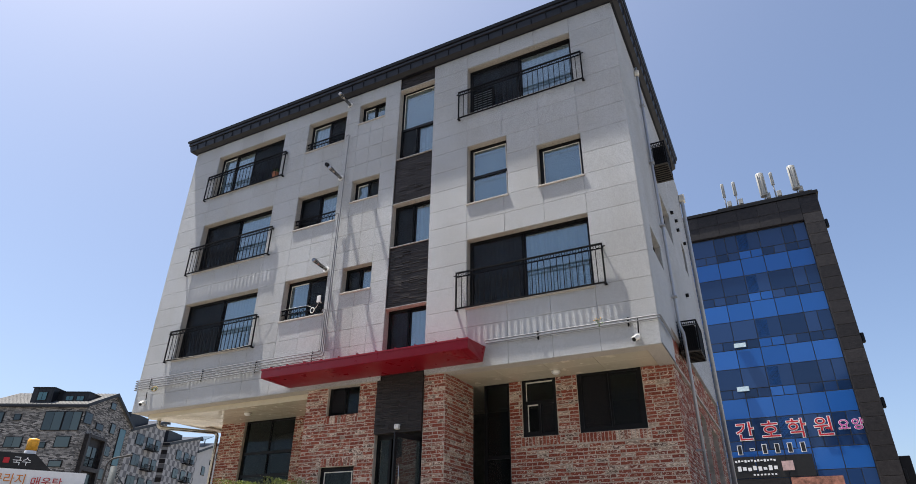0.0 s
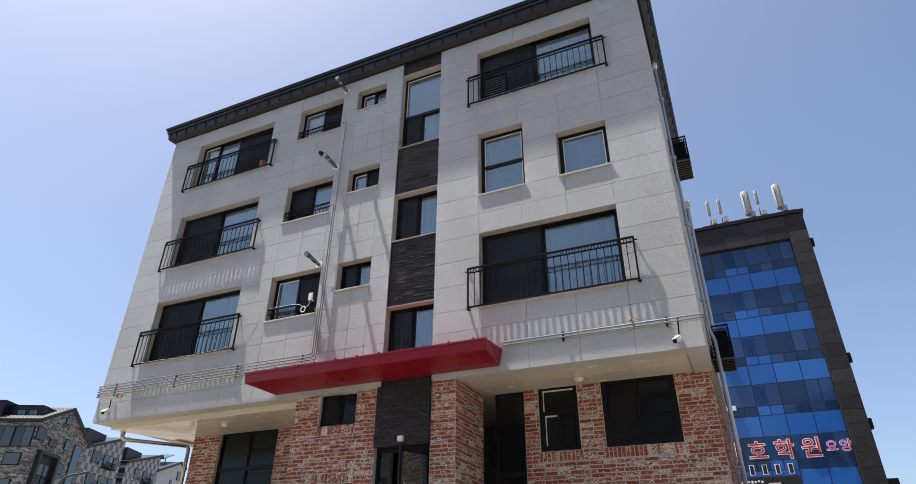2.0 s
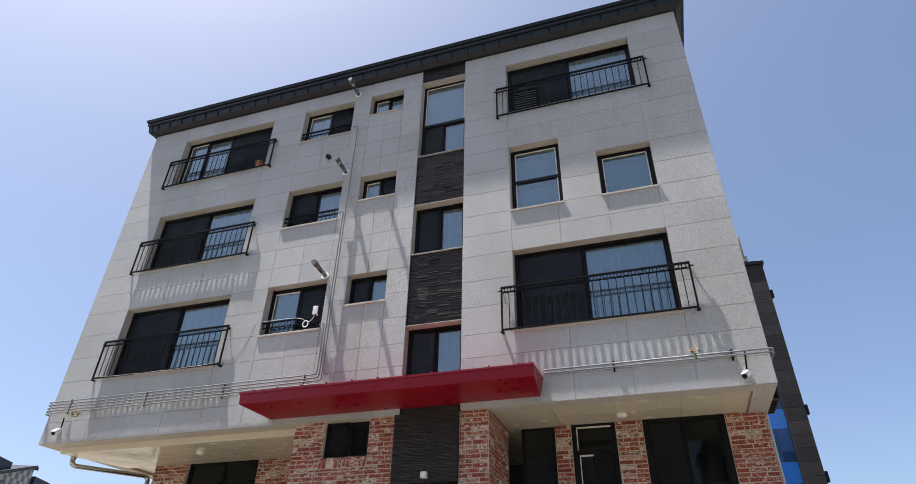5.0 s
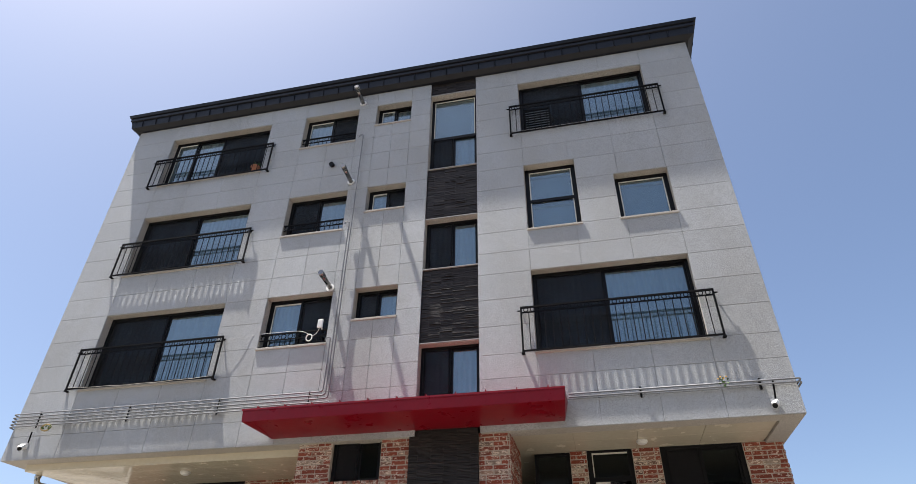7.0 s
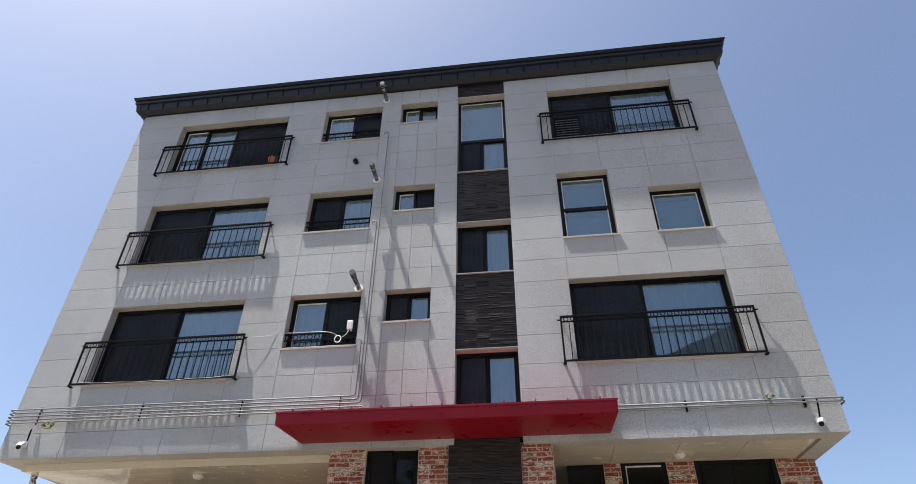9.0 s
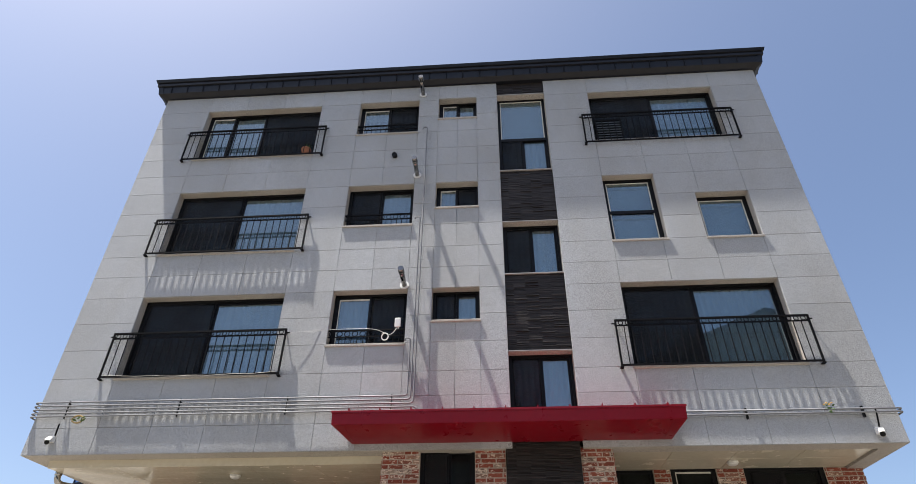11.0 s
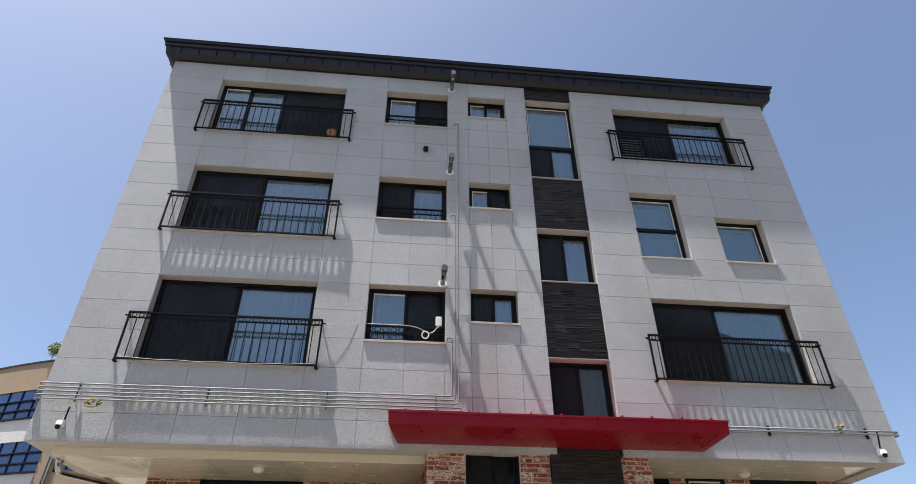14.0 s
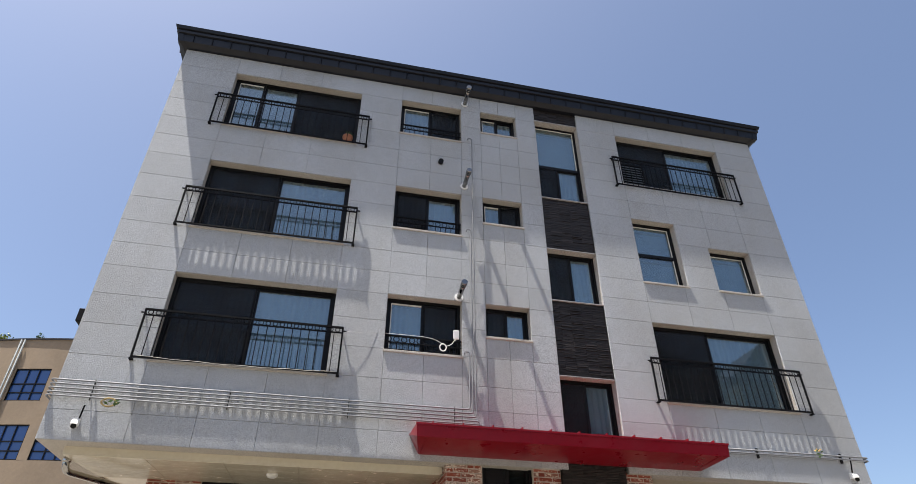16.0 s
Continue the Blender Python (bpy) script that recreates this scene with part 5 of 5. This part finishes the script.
for k in range(2):
    bm = bmesh.new()
    xx = -29.85 + 0.22 * k
    tube(bm, [(xx, bend_y(xx) - 0.16, 1.6), (xx, bend_y(xx) - 0.16, 18.9)], 0.06, 8)
    part("riser_pipe", bm, POLE_GREY, hall, "pair of silver riser pipes")
for z in range(3, 19, 2):
    part("pipe_rung", boxes((-29.85, -29.63, bend_y(-29.7) - 0.18, bend_y(-29.7) - 0.1, z, z + 0.05)), CONDUIT, hall)


# ---- trees ----
def tree(x, y, z, h, spread, seed, n, label):
    rnd = random.Random(seed)
    t = thing("tree", (x, y, z), label, "tree")
    bm = bmesh.new()
    tips = []
    tube(bm, [(x, y, z), (x + 0.05, y, z + h * 0.5)], 0.05 * h / 3, 7)
    for k in range(9):
        a, e = rnd.uniform(0, 6.28), rnd.uniform(0.5, 1.4)
        d = Vector((math.cos(a) * math.cos(e), math.sin(a) * math.cos(e), math.sin(e)))
        s = Vector((x, y, z + h * rnd.uniform(0.3, 0.55)))
        tip = s + Vector((d.x * spread, d.y * spread, d.z * h * 0.5))
        tube(bm, [s, (s + tip) / 2 + Vector((0, 0, 0.05)), tip], 0.015 * h / 3, 5)
        tips += [tip, (s + tip) / 2]
    part("trunk", bm, VINE, t)
    bm = bmesh.new()
    for k in range(n):
        c = rnd.choice(tips) + Vector((rnd.gauss(0, 1), rnd.gauss(0, 1), rnd.gauss(0, 0.8))) * spread * 0.22
        d = Vector((rnd.gauss(0, 1), rnd.gauss(0, 1), rnd.gauss(0, 1))).normalized() * rnd.uniform(0.10, 0.22)
        s = d.cross(Vector((rnd.random(), rnd.random(), rnd.random()))).normalized() * 0.05
        bm.faces.new([bm.verts.new(p) for p in (c, c + d * 0.5 + s, c + d, c + d * 0.5 - s)])
    tagged(part("crown", bm, SPRIG if seed % 2 else LEAF, t), kind="stuff")


tree(-32.7, 43.0, 18.7, 1.6, 0.6, 3, 330, "young green tree in the roof garden")
tree(-31.4, 42.8, 18.7, 0.8, 0.6, 5, 150, "low green shrub in the roof garden")
tree(-29.0, 42.3, 18.7, 0.75, 0.3, 6, 60, "small green tree in the roof garden")


# ---- houses on the slope ----
def pattern(name, kind):
    m = Nodes(name, 0.85, spec=0.2, local=True)
    if kind == "stone":
        sep, comb, add = m.n("ShaderNodeSeparateXYZ"), m.n("ShaderNodeCombineXYZ"), m.t.nodes.new("ShaderNodeMath")
        m.link(m.co, sep.inputs[0])
        m.link(sep.outputs[0], add.inputs[0])
        m.link(sep.outputs[1], add.inputs[1])
        m.link(add.outputs[0], comb.inputs[0])
        m.link(sep.outputs[2], comb.inputs[1])
        br = m.n("ShaderNodeTexBrick", Scale=1.0, Mortar_Size=0.012, Brick_Width=0.44, Row_Height=0.125, Bias=-0.1)
        br.inputs["Color1"].default_value, br.inputs["Color2"].default_value, br.inputs["Mortar"].default_value = (0.020, 0.018, 0.017, 1), (0.47, 0.44, 0.41, 1), (0.06, 0.06, 0.06, 1)
        m.link(comb.outputs[0], br.inputs["Vector"])
        m.colour(m.mix(0.25, br.outputs["Color"], m.ramp(m.noise(2.2, 5, (1, 1, 3)), [(0.35, g3(0.03)), (0.65, g3(0.34))])))
    else:
        ch = m.n("ShaderNodeTexChecker", Scale=1.0)
        mp = m.n("ShaderNodeMapping")
        mp.inputs["Scale"].default_value = (1.12, 0.0, 1.12)
        mp.inputs["Location"].default_value = (0.01, 0.5, 0.01)
        m.link(m.co, mp.inputs["Vector"])
        m.link(mp.outputs[0], ch.inputs["Vector"])
        ch.inputs["Color1"].default_value, ch.inputs["Color2"].default_value = (0.38, 0.375, 0.375, 1), (0.11, 0.11, 0.12, 1)
        m.colour(m.mix(0.25, ch.outputs["Color"], m.ramp(m.noise(1.5, 4), [(0.3, g3(0.14)), (0.7, g3(0.42))])))
    m.bump(m.noise(12, 4), 0.4, 0.02)
    return m.m


STONEWALL = pattern("mottled_stone_cladding", "stone")
CHECK = pattern("grey_white_check_cladding", "check")
LIGHTWALL = plain("pale_render", (0.42, 0.415, 0.41), 0.8, vary=0.06, scale=1)
FARGLASS = Nodes("far_window_glass", 0.06, spec=0.6)
FARGLASS.colour(FARGLASS.ramp(FARGLASS.t.nodes.new("ShaderNodeObjectInfo").outputs["Random"], [(0, (0.012, 0.020, 0.022)), (0.6, (0.03, 0.05, 0.053)), (1, (0.075, 0.105, 0.105))]))
FARGLASS = FARGLASS.m
TEAL = Nodes("teal_tall_glass", 0.1, spec=0.6)
TEAL.colour((0.045, 0.12, 0.14))
TEAL = TEAL.m
ROOFGREY = plain("pale_seamed_roof", (0.13, 0.128, 0.125), 0.75, 0.0, vary=0.06, spec=0.15)


def house(at, bearing, wide, long, low, eave_l, apex_u, apex, eave_r, wall, label, gable_windows=(), long_windows=(), roof_mat=None, stripes=False):
    """A house whose near corner stands at `at`; x runs along the gable, y along the long wall."""
    h = tagged(new("house"), label, "house", "houses on the slope")
    h.empty_display_size = 0.5
    h.matrix_basis = pose(at[0], at[1], low, 0, 0, bearing)
    bm = bmesh.new()
    outline = [(0, 0), (wide, 0), (wide, eave_r - low), (apex_u, apex - low), (0, eave_l - low)]
    a = [bm.verts.new((x, 0, z)) for x, z in outline]
    b = [bm.verts.new((x, long, z)) for x, z in outline]
    for i in range(5):
        bm.faces.new((a[i], a[(i + 1) % 5], b[(i + 1) % 5], b[i]))
    bm.faces.new(a[::-1])
    bm.faces.new(b)
    bmesh.ops.recalc_face_normals(bm, faces=bm.faces[:])
    part("wall", bm, wall, h)
    bm = bmesh.new()
    for (x0, z0), (x1, z1) in (((-0.35, eave_l - low - 0.12), (apex_u, apex - low)), ((apex_u, apex - low), (wide + 0.35, eave_r - low - 0.12))):
        vs = [bm.verts.new(p) for p in ((x0, -0.3, z0 + 0.02), (x1, -0.3, z1 + 0.02), (x1, long, z1 + 0.02), (x0, long, z0 + 0.02), (x0, -0.3, z0 + 0.28), (x1, -0.3, z1 + 0.28), (x1, long, z1 + 0.28), (x0, long, z0 + 0.28))]
        for f in ((0, 3, 2, 1), (4, 5, 6, 7), (0, 1, 5, 4), (1, 2, 6, 5), (2, 3, 7, 6), (3, 0, 4, 7)):
            bm.faces.new([vs[i] for i in f])
    part("roof", bm, roof_mat or ROOF, h)
    bm = bmesh.new()
    for (x0, z0), (x1, z1) in (((-0.38, eave_l - low - 0.16), (apex_u, apex - low)), ((apex_u, apex - low), (wide + 0.38, eave_r - low - 0.16))):
        vs = [bm.verts.new(p) for p in ((x0, -0.36, z0 - 0.1), (x1, -0.36, z1 - 0.1), (x1, -0.302, z1 - 0.1), (x0, -0.302, z0 - 0.1), (x0, -0.36, z0 + 0.34), (x1, -0.36, z1 + 0.34), (x1, -0.302, z1 + 0.34), (x0, -0.302, z0 + 0.34))]
        for f in ((0, 3, 2, 1), (4, 5, 6, 7), (0, 1, 5, 4), (1, 2, 6, 5), (2, 3, 7, 6), (3, 0, 4, 7)):
            bm.faces.new([vs[i] for i in f])
    part("gable_board", bm, ROOF, h, "dark gable board")
    part("verge", boxes((-0.4, 0.05, -0.36, long, eave_l - low - 0.22, eave_l - low + 0.02)), ROOF, h, "dark eaves board")
    for q in gable_windows:
        u0, u1, w0, w1 = (*q[:2], q[2] - low, q[3] - low)
        win = part("window", boxes((u0 - 0.08, u1 + 0.08, -0.09, 0.02, w0 - 0.08, w1 + 0.08)), BLACK, h)
        n = max(1, int((u1 - u0) / 0.9))
        for k in range(n):
            part("pane", boxes((u0 + (u1 - u0) * k / n + 0.03, u0 + (u1 - u0) * (k + 1) / n - 0.03, -0.11, -0.092, w0, w1)), TEAL if len(q) > 4 else FARGLASS, win)
    for q in long_windows:
        u0, u1, w0, w1 = (*q[:2], q[2] - low, q[3] - low)
        win = part("window", boxes((-0.09, 0.02, u0 - 0.08, u1 + 0.08, w0 - 0.08, w1 + 0.08)), BLACK, h)
        n = max(1, int((u1 - u0) / 0.9))
        for k in range(n):
            part("pane", boxes((-0.11, -0.092, u0 + (u1 - u0) * k / n + 0.03, u0 + (u1 - u0) * (k + 1) / n - 0.03, w0, w1)), TEAL if len(q) > 4 else FARGLASS, win)
    if stripes:
        z = 0.4
        while z < eave_l - low - 0.6:
            part("dark_band", boxes((-0.03, 0.0, 0.0, long, z, z + 0.7)), DARK_CLAD, h, "dark cladding band")
            z += 1.45
    return h


def from_eye(angle, dist):
    """A place on the ground, angle degrees left of the y axis, seen from where the walk starts."""
    a = radians(angle)
    return 2.5 - dist * math.sin(a), dist * math.cos(a)


h1 = house(from_eye(58.58, 90), 115.9, 11.4, 13.5, 1.5, 17.9, 5.67, 20.5, 17.3, STONEWALL, "grey stone-clad house with dark dormers and a pale metal roof",
           [(5.1, 6.2, 18.68, 19.44), (2.97, 4.5, 15.65, 16.32), (6.3, 7.3, 15.73, 16.91), (8.6, 10.1, 12.0, 16.7, 1), (5.6, 7.4, 12.89, 14.03), (5.8, 7.2, 10.0, 11.2), (0.1, 1.7, 15.9, 17.15)],
           [(10.2, 11.2, 15.75, 16.99), (7.95, 8.76, 16.12, 16.76), (2.56, 4.9, 14.92, 17.1), (0.3, 2.36, 14.94, 17.1), (6.84, 8.9, 12.86, 14.01), (3.76, 5.02, 12.82, 13.41), (0.86, 2.65, 12.91, 14.12), (1.06, 2.61, 10.66, 11.28)], ROOFGREY)
for u0, u1, x0, top in ((4.9, 7.6, 0.15, 18.65), (0.9, 4.9, 1.2, 18.35)):
    dormer = part("dormer", boxes((x0, 4.6, u0, u1, 16.2, top)), ROOF, h1, "dark metal dormer")
    part("dormer_roof", boxes((x0 - 0.12, 4.7, u0 - 0.1, u1 + 0.1, top, top + 0.1)), ROOF, dormer)
    wins = ((0.7, 1.9, 1.6, 0.5),) if x0 < 1 else ((0.5, 1.5, 1.1, 0.45), (1.9, 2.9, 1.1, 0.45))
    for a, b, c, d in wins:
        win = part("dormer_window", boxes((x0 - 0.06, x0 - 0.002, u0 + a, u0 + b, top - c, top - d)), BLACK, dormer)
        part("pane", boxes((x0 - 0.075, x0 - 0.062, u0 + a + 0.06, (2 * u0 + a + b) / 2 - 0.03, top - c + 0.06, top - d - 0.06), (x0 - 0.075, x0 - 0.062, (2 * u0 + a + b) / 2 + 0.03, u0 + b - 0.06, top - c + 0.06, top - d - 0.06)), TEAL, dormer)
    for k in range(int((u1 - u0) / 0.45)):
        part("seam", boxes((x0 - 0.03, x0 - 0.001, u0 + 0.2 + k * 0.45, u0 + 0.225 + k * 0.45, top - 2.0, top)), ROOF, dormer)
for k in range(28):
    v = 0.1 + k * 0.48
    bm = bmesh.new()
    tube(bm, [(-0.33, v, 16.4 + 0.17), (5.6, v, 19.0 + 0.29)], 0.025, 4)
    part("roof_seam", bm, ROOFGREY, h1)
part("balcony_block", boxes((1.3, 5.5, -0.55, 0.0, 6.0, 6.3), (1.3, 1.75, -0.55, 0.0, 6.3, 12.9), (5.05, 5.5, -0.55, 0.0, 6.3, 12.9), (1.3, 5.5, -0.55, 0.0, 12.9, 13.25), (1.75, 5.05, -0.55, 0, 9.0, 9.5)), DARK_CLAD, h1, "dark framed balcony")
part("balcony_back", boxes((1.75, 5.05, -0.05, -0.002, 6.3, 12.9)), DARK_CLAD, h1)
for z in (9.6, 6.4):
    for u in (2.3, 3.5):
        win = part("window", boxes((u, u + 1.1, -0.09, -0.052, z, z + 2.4)), BLACK, h1)
        part("pane", boxes((u + 0.08, u + 1.02, -0.11, -0.092, z + 0.08, z + 2.32)), FARGLASS, win)
    part("balcony_rail", boxes((1.75, 5.05, -0.5, -0.45, z + 0.95, z + 1.02)), IRON, h1)
    for k in range(16):
        part("balcony_bar", boxes((1.9 + k * 0.2, 1.94 + k * 0.2, -0.49, -0.46, z - 0.1, z + 0.95)), IRON, h1)


def window_grid(tops, cols):
    return [(a, b, t - 1.45, t) for t in tops for a, b in cols]


H2_COLS, H3_COLS = ((2.1, 4.3), (5.4, 7.2), (8.2, 9.7)), ((3.4, 5.2), (6.5, 8.2), (9.3, 10.8))
H2_TOPS, H3_TOPS = (17.6, 14.65, 11.7, 8.75), (17.6, 14.6, 11.6)
h2 = house(from_eye(55.07, 104), 115.9, 10.6, 11, 1.5, 17.7, 10.4, 20.8, 20.7, CHECK, "house clad in grey and white checks with small balconies", window_grid(H2_TOPS, H2_COLS), (), None, True)
h3 = house(from_eye(52.0, 117), 115.9, 12.0, 12, 1.5, 18.05, 11.8, 20.95, 20.8, CHECK, "house clad in grey and white checks with small balconies", window_grid(H3_TOPS, H3_COLS), (), None, True)
h4 = house(from_eye(49.7, 128), 115.9, 12.0, 10, 1.5, 18.6, 9.3, 21.4, 20.8, LIGHTWALL, "pale rendered house with a dark roof", [(9.0, 10.4, 18.4, 19.8), (6.3, 7.0, 17.2, 17.9), (3.2, 4.6, 15.0, 16.4)], ())
for hh, (u0, u1), tops in ((h2, H2_COLS[1], H2_TOPS), (h3, H3_COLS[1], H3_TOPS)):
    for t in tops:
        z = t - 1.5 - 1.9
        balcony = part("balcony", boxes((u0 - 0.5, u1 + 0.5, -0.8, -0.12, z, z + 0.12), (u0 - 0.5, u1 + 0.5, -0.8, -0.76, z + 0.85, z + 0.92)), IRON, hh, "small dark balcony")
        for k in range(14):
            v = u0 - 0.5 + k * (u1 - u0 + 0.96) / 13
            part("balcony_bar", boxes((v, v + 0.05, -0.79, -0.75, z + 0.12, z + 0.85)), IRON, balcony)
    part("roof_box", boxes((0.3, 5.6, 0.6, 8.0, 15.6, 18.9)), ROOF, hh, "dark rooftop dormer")
panel = bmesh.new()
box(panel, -2.6, 2.6, -1.3, 1.3, -0.06, 0.06, m=pose(6.5, 2.5, 20.6, 0, -18, 0))
part("solar_panel", panel, FARGLASS, h4, "dark solar panel on a stand")
part("solar_stand", boxes((4.9, 5.05, 2.4, 2.55, 17.0, 20.05), (8.0, 8.15, 2.4, 2.55, 18.0, 21.0)), CONDUIT, h4)
STREETWALL = plain("grey_green_render", (0.085, 0.10, 0.095), 0.85, vary=0.12, scale=0.6)
house((45.0, -50.0), 180, 34, 14, -0.65, 36.5, 16.0, 41.0, 33.5, STREETWALL, "tall grey-green rendered apartment house across the street", [(u, u + 2.2, w, w + 1.6) for u in (3, 9, 15, 21, 27) for w in (16, 20, 24, 28)], ())
house((64.0, -50.0), 180, 16, 14, -0.65, 36.0, 11.0, 41.0, 36.0, STREETWALL, "tall grey-green rendered house beside an apartment house", [(u, u + 2.0, w, w + 1.6) for u in (3, 10) for w in (16, 22, 28)], ())

for q, w, bearing, label in (((14.0, -17.0), STREETWALL, 176, "grey-green rendered house across the street"), ((-1.0, -18.0), LIGHTWALL, 182, "pale rendered house across the street"), ((-15.0, -17.5), STREETWALL, 185, "grey-green rendered house across the street")):
    house(q, bearing, 12.0, 9.0, -0.65, 12.6, 6.0, 15.6, 12.6, w, label, [(u, u + 1.5, z, z + 1.4) for u in (1.5, 5.2, 9.0) for z in (1.2, 4.0, 6.8)], ())

# ---- noodle shop with signs ----
def in_shop(name, bm, material, label=""):
    return part(name, bm, material, shop, label)


sx, sy = from_eye(61.2, 45)
shop = tagged(new("noodle_shop"), "low restaurant with a dark parapet and a white printed sign board", "shop")
shop.matrix_basis = pose(sx, sy, 0, 0, 0, 59)
in_shop("body", boxes((-9, 3.0, 0.1, 8, 1.5, 5.68)), DARK_CLAD)
bm = bmesh.new()
vs = [bm.verts.new(p) for p in ((-9, 0, 5.68), (1.2, 0, 5.68), (0.25, 0, 6.5), (-9, 0, 6.5), (-9, 2, 5.68), (1.2, 2, 5.68), (0.25, 2, 6.5), (-9, 2, 6.5))]
for f in ((0, 1, 2, 3), (4, 7, 6, 5), (0, 4, 5, 1), (1, 5, 6, 2), (2, 6, 7, 3), (3, 7, 4, 0)):
    bm.faces.new([vs[i] for i in f])
bmesh.ops.recalc_face_normals(bm, faces=bm.faces[:])
in_shop("parapet", bm, BANNER, "black sign parapet")
in_shop("sign_board", boxes((-9, 3.1, -0.12, 0.02, 4.3, 5.62)), SIGN_WHITE, "white printed sign board")
in_shop("awning", boxes((-9, 4.6, -1.1, 0.0, 3.95, 4.10)), BANNER, "black awning edge")
in_shop("stamp", soft_box(-1.25, -0.95, -0.04, -0.002, 5.92, 6.22, 0.02), SIGN_RED, "red stamp mark")
lettering("국수", 0.52, (-0.82, -0.03, 5.88), SIGN_WHITE, shop, "letter")
lettering("꾸라지", 0.62, (-1.55, -0.15, 4.85), SIGN_ORANGE, shop, "letter")
lettering("매운탕", 0.58, (0.36, -0.15, 4.78), SIGN_RED, shop, "letter")
bx, by = from_eye(61.3, 46)
beacon = thing("rooftop_beacon", (bx, by, 6.3), "yellow and white inflated column standing on a shop roof", "advert column")
part("base", round_slab(bmesh.new(), bx, by, 6.2, [(0.31, 0), (0.31, 0.55), (0.30, 0.58)], 18), SIGN_WHITE, beacon)
part("top", round_slab(bmesh.new(), bx, by, 6.78, [(0.31, 0), (0.31, 0.60), (0.27, 0.69), (0.15, 0.72)], 18), plain("amber_vinyl", (0.70, 0.34, 0.03), 0.5), beacon, "amber upper half")

# ---- street lamp ----
LAMP_GREY = plain("dull_grey_pole", (0.045, 0.043, 0.042), 0.7)
POST_GREY = plain("blue_grey_post", (0.042, 0.052, 0.058), 0.7)
lx, ly = from_eye(56.1, 38)
sl = thing("street_lamp", (lx, ly, 1.6), "thin grey street lamp with a bent arm", "street lamp")
ux, uy = math.cos(radians(57)), math.sin(radians(57))
bm = bmesh.new()
tube(bm, bend([(lx, ly, 1.6), (lx + 0.04 * ux, ly + 0.04 * uy, 5.72), (lx + 0.98 * ux, ly + 0.98 * uy, 5.96)], 0.4, 8), 0.05, 8)
part("pole", bm, LAMP_GREY, sl)
part("head", soft_box(lx + 0.98 * ux - 0.16, lx + 0.98 * ux + 0.16, ly + 0.98 * uy - 0.1, ly + 0.98 * uy + 0.1, 5.93, 6.03, 0.03), LAMP_GREY, sl)

ox, oy = from_eye(55.5, 40)
pole = thing("utility_pole", (ox, oy, 1.6), "blue-grey utility pole with a slanting stay", "pole")
bm = bmesh.new()
tube(bm, [(ox, oy, 1.6), (ox, oy, 5.6)], 0.17, 12)
part("shaft", bm, POST_GREY, pole)
bm = bmesh.new()
tube(bm, [(ox + 0.1 * ux, oy + 0.1 * uy, 5.35), (ox + 0.72 * ux, oy + 0.72 * uy, 4.6)], 0.035, 8)
part("stay", bm, POST_GREY, pole)

# ---- granite slabs of the front (last, being many) ----
made = {}
for cols in (COLS_X, COLS_R):
    for xa, xb in zip(cols, cols[1:]):
        for za, zb in zip(ROWS_Z, ROWS_Z[1:]):
            for x0, x1, z0, z1 in cut((xa, xb, za, zb), UPPER):
                key = (round(x1 - x0, 3), round(z1 - z0, 3))
                if key not in made:
                    made[key] = slab_mesh(key[0] - 0.005, 0.03, key[1] - 0.005, GRANITE)
                piece("granite_slab", made[key], ((x0 + x1) / 2, F + 0.015, (z0 + z1) / 2), front)
